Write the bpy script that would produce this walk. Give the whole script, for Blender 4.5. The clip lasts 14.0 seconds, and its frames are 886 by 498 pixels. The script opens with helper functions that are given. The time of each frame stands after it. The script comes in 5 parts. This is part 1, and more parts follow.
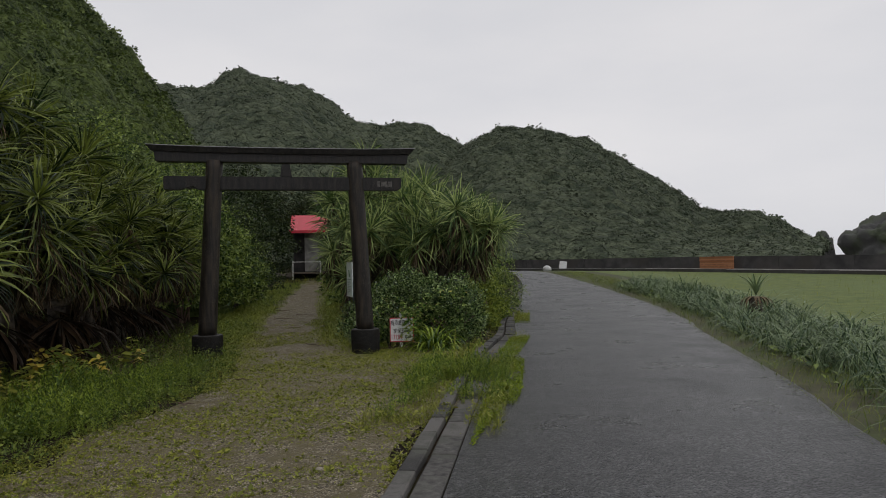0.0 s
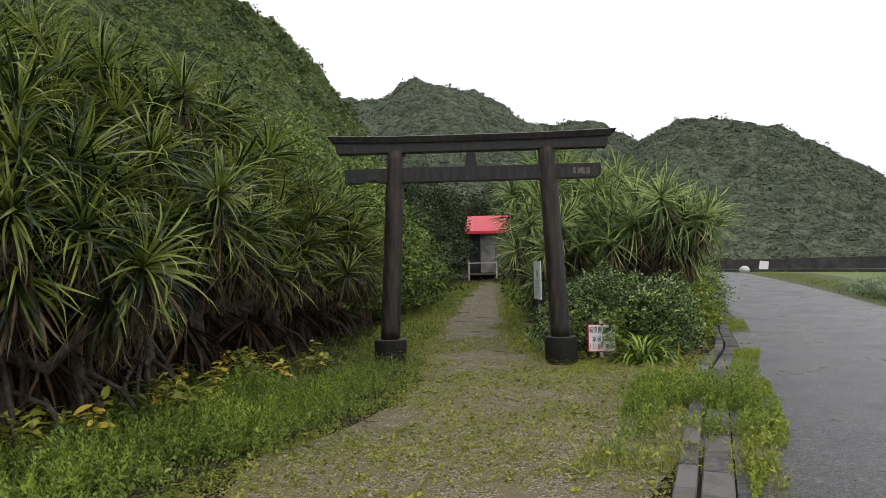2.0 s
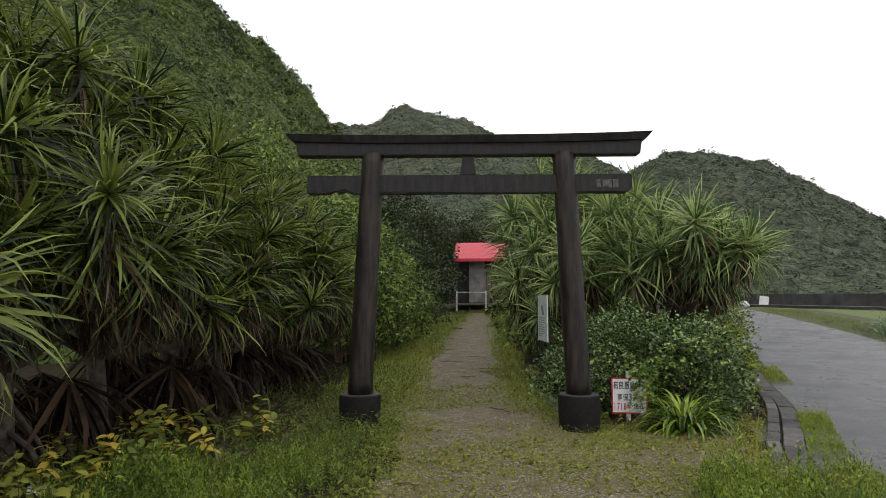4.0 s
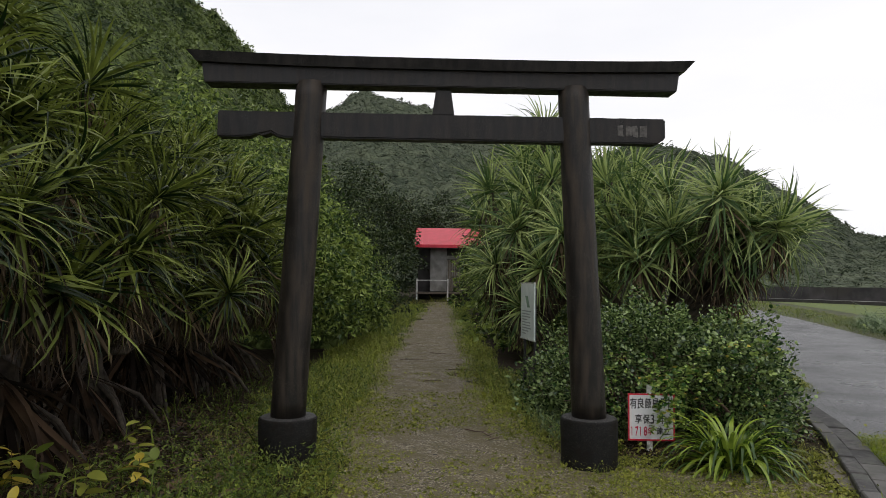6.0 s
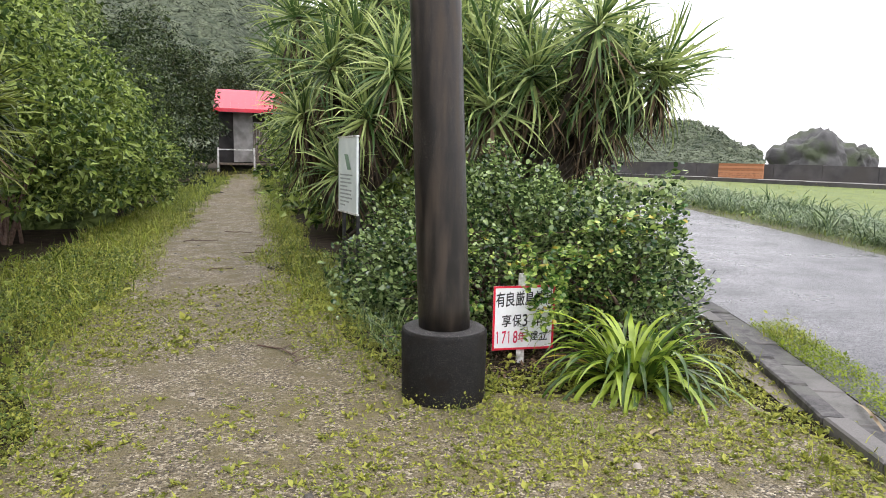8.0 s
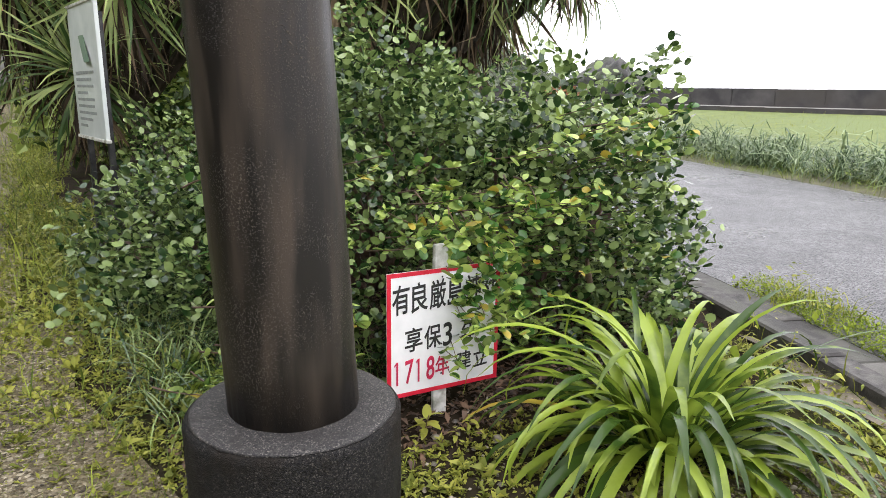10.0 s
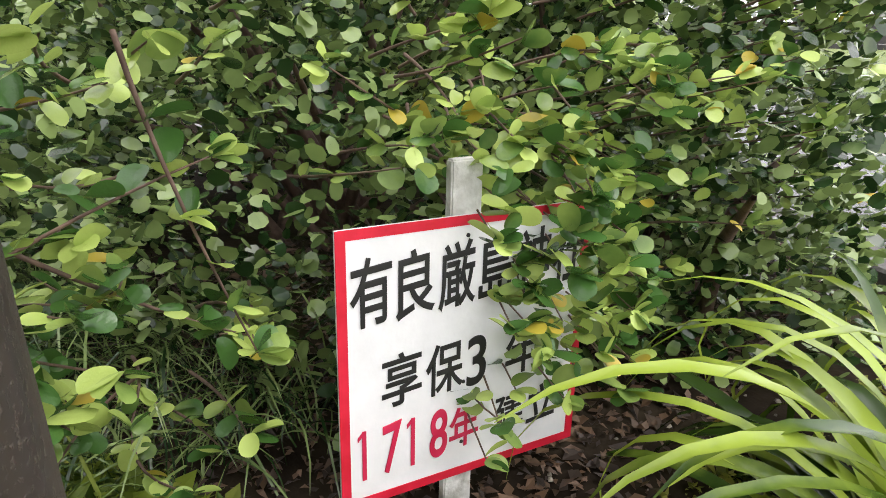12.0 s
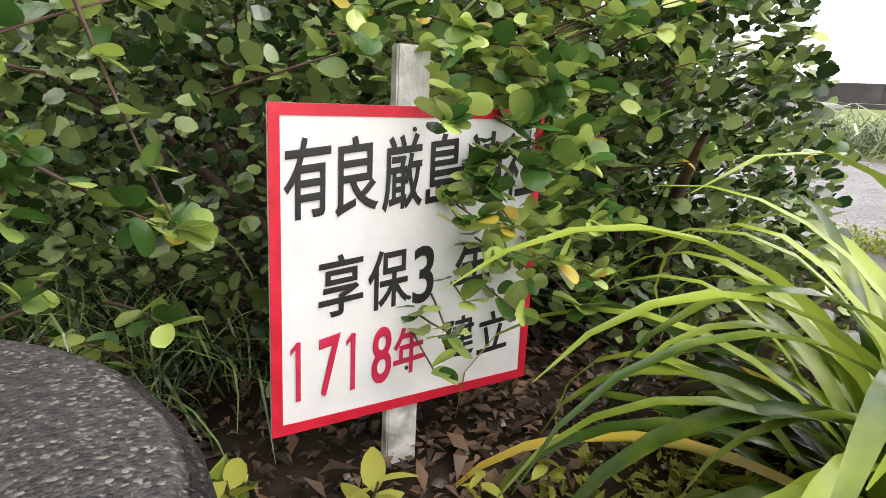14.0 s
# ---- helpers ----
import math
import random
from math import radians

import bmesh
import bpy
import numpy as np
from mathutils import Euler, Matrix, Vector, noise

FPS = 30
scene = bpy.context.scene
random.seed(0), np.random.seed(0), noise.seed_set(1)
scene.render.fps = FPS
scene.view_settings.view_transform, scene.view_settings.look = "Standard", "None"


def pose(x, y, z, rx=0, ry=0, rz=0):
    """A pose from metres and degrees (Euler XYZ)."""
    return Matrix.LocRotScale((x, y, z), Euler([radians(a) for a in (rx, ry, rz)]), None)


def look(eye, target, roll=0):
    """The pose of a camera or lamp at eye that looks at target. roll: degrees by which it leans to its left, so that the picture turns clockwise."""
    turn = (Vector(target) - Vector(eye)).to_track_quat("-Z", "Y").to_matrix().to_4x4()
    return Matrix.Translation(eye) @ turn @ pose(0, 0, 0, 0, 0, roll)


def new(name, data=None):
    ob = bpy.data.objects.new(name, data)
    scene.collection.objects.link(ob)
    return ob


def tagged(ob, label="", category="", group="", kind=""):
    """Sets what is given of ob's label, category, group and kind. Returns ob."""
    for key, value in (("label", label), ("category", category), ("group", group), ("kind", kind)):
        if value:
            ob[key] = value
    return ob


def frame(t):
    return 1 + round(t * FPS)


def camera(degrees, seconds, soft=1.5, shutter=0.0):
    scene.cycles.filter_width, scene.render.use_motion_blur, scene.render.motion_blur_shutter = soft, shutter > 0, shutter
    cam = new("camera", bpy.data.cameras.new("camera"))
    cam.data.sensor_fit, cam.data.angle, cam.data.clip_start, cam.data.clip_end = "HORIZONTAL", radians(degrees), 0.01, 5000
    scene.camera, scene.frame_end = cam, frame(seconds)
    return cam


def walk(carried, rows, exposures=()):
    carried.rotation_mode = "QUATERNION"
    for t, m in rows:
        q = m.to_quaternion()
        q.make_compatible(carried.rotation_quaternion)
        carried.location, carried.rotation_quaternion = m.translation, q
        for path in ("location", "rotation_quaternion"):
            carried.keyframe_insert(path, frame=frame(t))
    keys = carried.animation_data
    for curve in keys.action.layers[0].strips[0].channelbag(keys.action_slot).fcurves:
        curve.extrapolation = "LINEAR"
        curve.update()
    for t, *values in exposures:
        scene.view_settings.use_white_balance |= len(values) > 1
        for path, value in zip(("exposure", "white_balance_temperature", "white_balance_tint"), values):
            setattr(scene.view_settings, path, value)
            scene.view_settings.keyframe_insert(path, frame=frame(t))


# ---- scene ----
cam = camera(67.5, 14.0, soft=0.65)
PATH = [
    (0, (0.237, -13.33, 1.732), (0.66, -11.375, 1.771), -1.1),
    (0.5, (0.131, -13.158, 1.719), (0.272, -11.163, 1.729), -0.1),
    (1, (0.001, -12.784, 1.738), (0.021, -10.784, 1.762), -0.2),
    (1.5, (-0.028, -12.301, 1.72), (-0.065, -10.302, 1.763), -1.0),
    (2, (-0.02, -11.736, 1.679), (-0.107, -9.739, 1.734), -1.3),
    (2.5, (-0.085, -11.145, 1.78), (-0.17, -9.148, 1.823), -1.2),
    (3, (-0.068, -10.509, 1.793), (-0.141, -8.511, 1.849), -1.5),
    (3.2, (-0.096, -10.277, 1.786), (-0.178, -8.28, 1.855), -1.0),
    (5.3, (-0.189, -7.51, 1.79), (-0.189, -5.521, 1.999), 0.7),
    (5.5, (-0.217, -7.302, 1.803), (-0.216, -5.312, 2.011), 0.6),
    (6, (-0.244, -6.68, 1.752), (-0.167, -4.685, 1.855), 0.6),
    (6.5, (-0.176, -6.038, 1.677), (-0.022, -4.044, 1.693), 0.4),
    (7, (-0.12, -5.379, 1.584), (0.218, -3.413, 1.444), 0.8),
    (7.5, (0.021, -4.742, 1.554), (0.526, -2.817, 1.357), 1.1),
    (8, (0.139, -4.087, 1.514), (0.757, -2.203, 1.252), 1.2),
    (8.5, (0.271, -3.421, 1.47), (1.139, -1.649, 1.145), 1.2),
    (9, (0.445, -2.745, 1.438), (1.356, -1.016, 1.012), -0.2),
    (9.2, (0.525, -2.476, 1.416), (1.481, -0.775, 0.979), 0.2),
    (11.3, (1.553, -0.596, 0.962), (2.69, 0.959, 0.424), 1.1),
    (11.5, (1.614, -0.488, 0.954), (2.733, 1.062, 0.364), 1.6),
    (12, (1.654, -0.359, 0.864), (2.74, 1.203, 0.246), 1.3),
    (12.5, (1.67, -0.338, 0.736), (2.764, 1.235, 0.163), 1.8),
    (13, (1.669, -0.34, 0.639), (2.833, 1.197, 0.104), 3.0),
    (13.5, (1.683, -0.352, 0.592), (2.877, 1.181, 0.119), 3.0),
    (14, (1.674, -0.36, 0.607), (2.899, 1.151, 0.14), 2.7),
]
walk(cam, [(t, look(eye, target, roll)) for t, eye, target, roll in PATH],
     exposures=[(0, -0.27, 6500, 13), (0.7, 0.1, 6500, 13), (1.3, 0.52, 6500, 13), (2.5, 0.75, 6500, 13), (3.2, 0.75, 6500, 13), (5.3, 0.05, 6500, 13), (5.7, 0.12, 6500, 13), (6.0, 0.25, 6500, 13), (6.3, 0.75, 6500, 13), (6.8, 1.38, 6500, 16), (7.4, 1.72, 6400, 17), (9, 1.74, 6400, 17), (11.3, 1.84, 6600, 15), (12.6, 1.93, 6650, 15), (14, 1.9, 6850, 17)])

# ---- world, sun, exposure ----
world = bpy.data.worlds.new("overcast_sky")
scene.world = world
world.use_nodes = True
wn, wl = world.node_tree.nodes, world.node_tree.links
sky = wn.new("ShaderNodeTexSky")
sky.sky_type, sky.sun_disc = "NISHITA", False
sky.sun_elevation, sky.sun_rotation = radians(58), radians(150)
hsv = wn.new("ShaderNodeHueSaturation")
hsv.inputs["Saturation"].default_value = 0.12
hsv.inputs["Value"].default_value = 0.10
wl.new(sky.outputs[0], hsv.inputs["Color"])
wtc = wn.new("ShaderNodeTexCoord")
wmap = wn.new("ShaderNodeMapping")
wmap.inputs["Scale"].default_value = (1.0, 1.0, 3.2)
wl.new(wtc.outputs["Generated"], wmap.inputs["Vector"])
wnoise = wn.new("ShaderNodeTexNoise")
wnoise.inputs["Scale"].default_value = 1.7
wnoise.inputs["Detail"].default_value = 6.0
wl.new(wmap.outputs[0], wnoise.inputs["Vector"])
wramp = wn.new("ShaderNodeValToRGB")
wramp.color_ramp.elements[0].position, wramp.color_ramp.elements[0].color = 0.3, (0.80, 0.83, 0.87, 1)
wramp.color_ramp.elements[1].position, wramp.color_ramp.elements[1].color = 0.7, (0.98, 0.985, 0.99, 1)
wl.new(wnoise.outputs["Fac"], wramp.inputs["Fac"])
wmix = wn.new("ShaderNodeMixRGB")
wmix.inputs["Fac"].default_value = 0.82
wl.new(hsv.outputs[0], wmix.inputs[1])
wl.new(wramp.outputs[0], wmix.inputs[2])
bg = wn["Background"]
bg.inputs["Strength"].default_value = 1.0
wl.new(wmix.outputs[0], bg.inputs["Color"])
sun = new("sun", bpy.data.lights.new("sun", "SUN"))
sun.data.energy, sun.data.angle, sun.data.color = 0.3, radians(25), (1.0, 0.97, 0.93)
sun.matrix_world = look((0, 0, 30), (-8, 16, 0))


# ---- materials ----
def mat(name, c1, c2, scale=8.0, rough=0.7, bump=0.3, bscale=60.0, metal=0.0, island=False, objrand=False, translucent=0.0, c3=None, scale3=1.2, spec=0.5, detail=5.0, bdist=0.01, spread=0.75):
    """Two-scale procedural surface: colour noise c1..c2, patches of c3, fine relief."""
    m = bpy.data.materials.new(name)
    m.use_nodes = True
    n, l = m.node_tree.nodes, m.node_tree.links
    b = n["Principled BSDF"]
    co = n.new("ShaderNodeTexCoord")
    geo = n.new("ShaderNodeNewGeometry")
    pos = geo.outputs["Position"]
    nz = n.new("ShaderNodeTexNoise")
    nz.inputs["Scale"].default_value, nz.inputs["Detail"].default_value = scale, detail
    l.new(pos, nz.inputs["Vector"])
    ramp = n.new("ShaderNodeValToRGB")
    ramp.color_ramp.elements[0].position, ramp.color_ramp.elements[1].position = 0.32, 0.68
    ramp.color_ramp.elements[0].color, ramp.color_ramp.elements[1].color = (*c1, 1), (*c2, 1)
    fac = nz.outputs["Fac"]
    if island or objrand:
        src = geo.outputs["Random Per Island"] if island else n.new("ShaderNodeObjectInfo").outputs["Random"]
        mx = n.new("ShaderNodeMath")
        mx.operation = "MULTIPLY_ADD"
        mx.inputs[1].default_value, mx.inputs[2].default_value = spread, -spread / 2
        l.new(src, mx.inputs[0])
        ad = n.new("ShaderNodeMath")
        ad.operation = "ADD"
        l.new(mx.outputs[0], ad.inputs[0])
        l.new(fac, ad.inputs[1])
        fac = ad.outputs[0]
    l.new(fac, ramp.inputs["Fac"])
    col = ramp.outputs[0]
    if c3:
        n3 = n.new("ShaderNodeTexNoise")
        n3.inputs["Scale"].default_value, n3.inputs["Detail"].default_value = scale3, 6
        l.new(pos, n3.inputs["Vector"])
        r3 = n.new("ShaderNodeValToRGB")
        r3.color_ramp.elements[0].position, r3.color_ramp.elements[1].position = 0.48, 0.62
        l.new(n3.outputs["Fac"], r3.inputs["Fac"])
        mix = n.new("ShaderNodeMixRGB")
        mix.inputs[2].default_value = (*c3, 1)
        l.new(r3.outputs[0], mix.inputs["Fac"])
        l.new(col, mix.inputs[1])
        col = mix.outputs[0]
    l.new(col, b.inputs["Base Color"])
    b.inputs["Roughness"].default_value = rough
    b.inputs["Metallic"].default_value = metal
    b.inputs["Specular IOR Level"].default_value = spec
    if bump:
        nb = n.new("ShaderNodeTexNoise")
        nb.inputs["Scale"].default_value, nb.inputs["Detail"].default_value = bscale, 4
        l.new(pos, nb.inputs["Vector"])
        bp = n.new("ShaderNodeBump")
        bp.inputs["Strength"].default_value, bp.inputs["Distance"].default_value = bump, bdist
        l.new(nb.outputs["Fac"], bp.inputs["Height"])
        l.new(bp.outputs[0], b.inputs["Normal"])
    if translucent:
        tr = n.new("ShaderNodeBsdfTranslucent")
        l.new(col, tr.inputs["Color"])
        ms = n.new("ShaderNodeMixShader")
        ms.inputs["Fac"].default_value = translucent
        l.new(b.outputs[0], ms.inputs[1])
        l.new(tr.outputs[0], ms.inputs[2])
        l.new(ms.outputs[0], n["Material Output"].inputs["Surface"])
    return m


M = dict(
    soil=mat("soil", (0.014, 0.01, 0.007), (0.045, 0.034, 0.023), 5, 0.95, 0.6, 40, c3=(0.03, 0.028, 0.012), scale3=0.9, spec=0.08),
    concrete=mat("concrete", (0.034, 0.032, 0.03), (0.12, 0.113, 0.104), 14, 0.7, 0.4, 90, objrand=True, c3=(0.075, 0.075, 0.062), scale3=3, spec=0.35),
    white=mat("white_paint", (0.72, 0.73, 0.73), (0.82, 0.82, 0.82), 12, 0.35, 0.08, 60),
    whitewood=mat("weathered_white_wood", (0.5, 0.5, 0.46), (0.75, 0.75, 0.72), 30, 0.6, 0.4, 90, c3=(0.3, 0.3, 0.25), scale3=14),
    red=mat("red_paint", (0.55, 0.01, 0.03), (0.68, 0.02, 0.05), 20, 0.4, 0.1, 60),
    ink=mat("black_ink", (0.012, 0.012, 0.013), (0.02, 0.02, 0.02), 20, 0.45, 0),
    inkred=mat("crimson_ink", (0.5, 0.01, 0.05), (0.62, 0.03, 0.09), 20, 0.45, 0),
    grey=mat("grey_print", (0.25, 0.28, 0.27), (0.35, 0.37, 0.36), 20, 0.5, 0),
    boardface=mat("pale_board", (0.55, 0.6, 0.58), (0.7, 0.74, 0.72), 6, 0.3, 0.05, 40),
    metal=mat("dark_metal", (0.02, 0.02, 0.022), (0.06, 0.06, 0.06), 20, 0.5, 0.2, 80, metal=0.6),
    roofred=mat("red_sheet_roof", (0.45, 0.006, 0.02), (0.56, 0.015, 0.04), 3, 0.28, 0.1, 20),
    plaster=mat("grey_plaster", (0.2, 0.195, 0.18), (0.32, 0.31, 0.29), 3, 0.8, 0.2, 40, c3=(0.16, 0.155, 0.14), scale3=1.0),
    flake=mat("flaked_paint", (0.05, 0.046, 0.042), (0.14, 0.13, 0.12), 30, 0.8, 0.3, 60),
    wood=mat("old_wood", (0.08, 0.06, 0.045), (0.2, 0.16, 0.12), 10, 0.7, 0.3, 50),
    rustboard=mat("orange_timber", (0.28, 0.11, 0.045), (0.42, 0.19, 0.09), 6, 0.7, 0.3, 30, objrand=True),
    seawall=mat("dark_wall_concrete", (0.03, 0.029, 0.03), (0.075, 0.07, 0.068), 1.5, 0.8, 0.4, 12, c3=(0.05, 0.045, 0.04), scale3=0.4),
    palewalk=mat("pale_walk_concrete", (0.2, 0.195, 0.185), (0.34, 0.33, 0.31), 2.5, 0.6, 0.3, 40, c3=(0.16, 0.155, 0.14), scale3=0.6),
    mossgreen=mat("road_moss", (0.11, 0.16, 0.012), (0.27, 0.34, 0.036), 2.0, 0.6, 0.0, island=True, translucent=0.25, spec=0.2),
    lawn=mat("lawn", (0.07, 0.105, 0.012), (0.125, 0.16, 0.024), 2.5, 0.8, 0.8, 30, c3=(0.1, 0.14, 0.025), scale3=0.25),
    vergesoil=mat("verge_soil", (0.035, 0.032, 0.014), (0.085, 0.085, 0.03), 3, 0.85, 0.6, 30, c3=(0.06, 0.075, 0.02), scale3=0.7),
    # rock grey is lightened to paint in the haze over the sea
    rock=mat("rock", (0.06, 0.06, 0.058), (0.11, 0.11, 0.105), 0.06, 0.9, 0.8, 1.5, c3=(0.06, 0.075, 0.04), scale3=0.06, bdist=0.5),
    pandan=mat("pandanus_leaf", (0.009, 0.024, 0.005), (0.215, 0.26, 0.05), 3, 0.36, 0.0, island=True, translucent=0.25, spec=0.3),
    pandan_pale=mat("pandanus_leaf_pale", (0.06, 0.115, 0.032), (0.42, 0.5, 0.18), 3, 0.36, 0.0, island=True, translucent=0.35, spec=0.3),
    deadleaf=mat("dry_leaf", (0.034, 0.021, 0.012), (0.18, 0.125, 0.07), 4, 0.8, 0.0, island=True, translucent=0.15),
    # brown dry leaf again, darkened to include the shade under the overhang
    dryskirt_shaded=mat("shaded_skirt_leaf", (0.014, 0.009, 0.006), (0.075, 0.046, 0.026), 4, 0.85, 0.0, island=True, translucent=0.1, spec=0.2),
    bark=mat("bark", (0.022, 0.017, 0.012), (0.09, 0.07, 0.052), 12, 0.85, 0.7, 40),
    twig=mat("brown_twig", (0.07, 0.04, 0.028), (0.16, 0.1, 0.07), 25, 0.7, 0.4, 80),
    # bush dome leaf: the dark end holds the shade inside the bush
    bushleaf_shaded=mat("glossy_round_leaf_shaded", (0.02, 0.051, 0.014), (0.25, 0.34, 0.115), 5, 0.2, 0.0, island=True, translucent=0.12, spec=0.5),
    # brighter copy of the same leaf, painted as lit, for the front sprays
    bushleaf_lit=mat("glossy_round_leaf_lit", (0.052, 0.132, 0.028), (0.43, 0.55, 0.14), 5, 0.18, 0.12, 150, objrand=True, translucent=0.24, spec=0.5),
    yellowleaf=mat("yellow_leaf", (0.35, 0.3, 0.03), (0.55, 0.42, 0.06), 5, 0.4, 0.0, island=True, translucent=0.2),
    shrubleaf=mat("shrub_leaf", (0.034, 0.07, 0.013), (0.26, 0.335, 0.075), 1.2, 0.4, 0.0, island=True, translucent=0.2, spec=0.3),
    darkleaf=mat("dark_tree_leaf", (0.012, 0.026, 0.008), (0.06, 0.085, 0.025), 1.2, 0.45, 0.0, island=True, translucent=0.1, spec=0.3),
    hillleaf=mat("hillside_leaf", (0.018, 0.04, 0.011), (0.18, 0.235, 0.058), 0.13, 0.5, 0.0, spread=0.28, island=True, translucent=0.12, spec=0.3),
    # distant leaves: distance haze is painted in as a greyer, flatter green
    hazeleaf=mat("hazed_wood_leaf", (0.045, 0.062, 0.036), (0.1, 0.122, 0.074), 0.03, 0.8, 0.0, island=True, spec=0.3),
    lily=mat("lily_leaf", (0.04, 0.085, 0.012), (0.3, 0.4, 0.05), 6, 0.26, 0.0, objrand=True, translucent=0.3),
    grass=mat("weed_leaf", (0.05, 0.085, 0.012), (0.17, 0.22, 0.035), 1.5, 0.5, 0.0, island=True, translucent=0.3, spec=0.3),
    moss=mat("creeping_weed", (0.14, 0.165, 0.022), (0.34, 0.35, 0.06), 1.5, 0.5, 0.0, island=True, translucent=0.25, spec=0.3),
    kerbweed=mat("kerb_weed_leaf", (0.085, 0.125, 0.02), (0.24, 0.29, 0.05), 1.5, 0.5, 0.0, island=True, translucent=0.3, spec=0.3),
    feather=mat("feathery_weed_leaf", (0.07, 0.125, 0.018), (0.28, 0.36, 0.045), 1.1, 0.5, 0.0, island=True, translucent=0.35, spec=0.3),
    pathgrass=mat("path_grass_blade", (0.1, 0.15, 0.022), (0.32, 0.38, 0.06), 1.2, 0.5, 0.0, island=True, translucent=0.3, spec=0.3),
    straw=mat("dry_straw", (0.08, 0.055, 0.03), (0.36, 0.29, 0.18), 5, 0.8, 0.0, island=True, spec=0.2),
    reed=mat("reed_leaf", (0.045, 0.085, 0.034), (0.22, 0.29, 0.14), 1.5, 0.4, 0.0, island=True, translucent=0.2, spec=0.3),
    litter=mat("leaf_litter", (0.03, 0.018, 0.012), (0.13, 0.075, 0.042), 10, 0.6, 0.0, island=True),
    stone=mat("pebble", (0.05, 0.043, 0.034), (0.3, 0.265, 0.21), 30, 0.6, 0.0, island=True),
    sand=mat("wet_sand", (0.1, 0.082, 0.058), (0.19, 0.16, 0.115), 9, 0.6, 0.4, 120, c3=(0.1, 0.085, 0.06), scale3=4),
    boardgreen=mat("faded_green_print", (0.12, 0.2, 0.14), (0.2, 0.28, 0.2), 9, 0.5, 0),
    foam=mat("white_bag", (0.4, 0.4, 0.4), (0.62, 0.62, 0.6), 4, 0.6, 0.2, 20),
)



def stony(name, cell, colours, moss, moss_scale, rough, depth, moss_cut=0.55, spec=0.5, sheen=None):
    """Small stones told apart by colour and relief, with patches of another tone between them."""
    m = bpy.data.materials.new(name)
    m.use_nodes = True
    n, l = m.node_tree.nodes, m.node_tree.links
    b = n["Principled BSDF"]
    b.inputs["Specular IOR Level"].default_value = spec
    pos = n.new("ShaderNodeNewGeometry").outputs["Position"]
    vo = n.new("ShaderNodeTexVoronoi")
    vo.inputs["Scale"].default_value = cell
    l.new(pos, vo.inputs["Vector"])
    sep = n.new("ShaderNodeSeparateColor")
    l.new(vo.outputs["Color"], sep.inputs[0])
    ramp = n.new("ShaderNodeValToRGB")
    while len(ramp.color_ramp.elements) < len(colours):
        ramp.color_ramp.elements.new(0.5)
    for k, c in enumerate(colours):
        ramp.color_ramp.elements[k].position, ramp.color_ramp.elements[k].color = k / (len(colours) - 1), (*c, 1)
    l.new(sep.outputs[0], ramp.inputs["Fac"])
    n3 = n.new("ShaderNodeTexNoise")
    n3.inputs["Scale"].default_value, n3.inputs["Detail"].default_value, n3.inputs["Roughness"].default_value = moss_scale, 9, 0.65
    l.new(pos, n3.inputs["Vector"])
    r3 = n.new("ShaderNodeValToRGB")
    r3.color_ramp.elements[0].position, r3.color_ramp.elements[1].position = moss_cut - 0.06, moss_cut + 0.1
    l.new(n3.outputs["Fac"], r3.inputs["Fac"])
    mix = n.new("ShaderNodeMixRGB")
    mix.inputs[2].default_value = (*moss, 1)
    l.new(r3.outputs[0], mix.inputs["Fac"])
    l.new(ramp.outputs[0], mix.inputs[1])
    l.new(mix.outputs[0], b.inputs["Base Color"])
    rr = n.new("ShaderNodeMapRange")
    rr.inputs["From Min"].default_value, rr.inputs["From Max"].default_value = 0.3, 0.7
    rr.inputs["To Min"].default_value, rr.inputs["To Max"].default_value = sheen if sheen else (rough - 0.12, rough + 0.15)
    l.new(n3.outputs["Fac"], rr.inputs["Value"])
    l.new(rr.outputs[0], b.inputs["Roughness"])
    bp = n.new("ShaderNodeBump")
    bp.invert = True
    bp.inputs["Strength"].default_value, bp.inputs["Distance"].default_value = 0.9, depth
    l.new(vo.outputs["Distance"], bp.inputs["Height"])
    l.new(bp.outputs[0], b.inputs["Normal"])
    return m


M["gravel"] = stony("gravel", 75, [(0.036, 0.027, 0.015), (0.1, 0.078, 0.044), (0.165, 0.133, 0.078), (0.255, 0.212, 0.135), (0.52, 0.46, 0.33)], (0.15, 0.124, 0.056), 3.0, 0.72, 0.026, 0.5)
M["pedestal"] = stony("speckled_black_mortar", 330, [(0.006, 0.006, 0.006), (0.008, 0.008, 0.008), (0.011, 0.011, 0.011), (0.013, 0.013, 0.013), (0.016, 0.016, 0.015), (0.02, 0.019, 0.018), (0.022, 0.021, 0.019), (0.07, 0.064, 0.056)], (0.016, 0.013, 0.01), 5, 0.66, 0.002, spec=0.1)
M["asphalt"] = stony("asphalt", 60, [(0.01, 0.01, 0.01), (0.022, 0.022, 0.023), (0.038, 0.038, 0.039), (0.13, 0.129, 0.128)], (0.027, 0.027, 0.028), 0.7, 0.3, 0.01, 0.62, spec=0.4, sheen=(0.22, 0.46))
# paler than the pedestal sides: bare mortar plus painted sky light
M["mortar"] = stony("skylit_grey_mortar", 360, [(0.014, 0.014, 0.015), (0.022, 0.022, 0.023), (0.03, 0.03, 0.03), (0.038, 0.037, 0.036), (0.048, 0.046, 0.044), (0.06, 0.057, 0.054), (0.19, 0.175, 0.155)], (0.034, 0.031, 0.03), 9, 0.6, 0.0012, 0.58, spec=0.25)



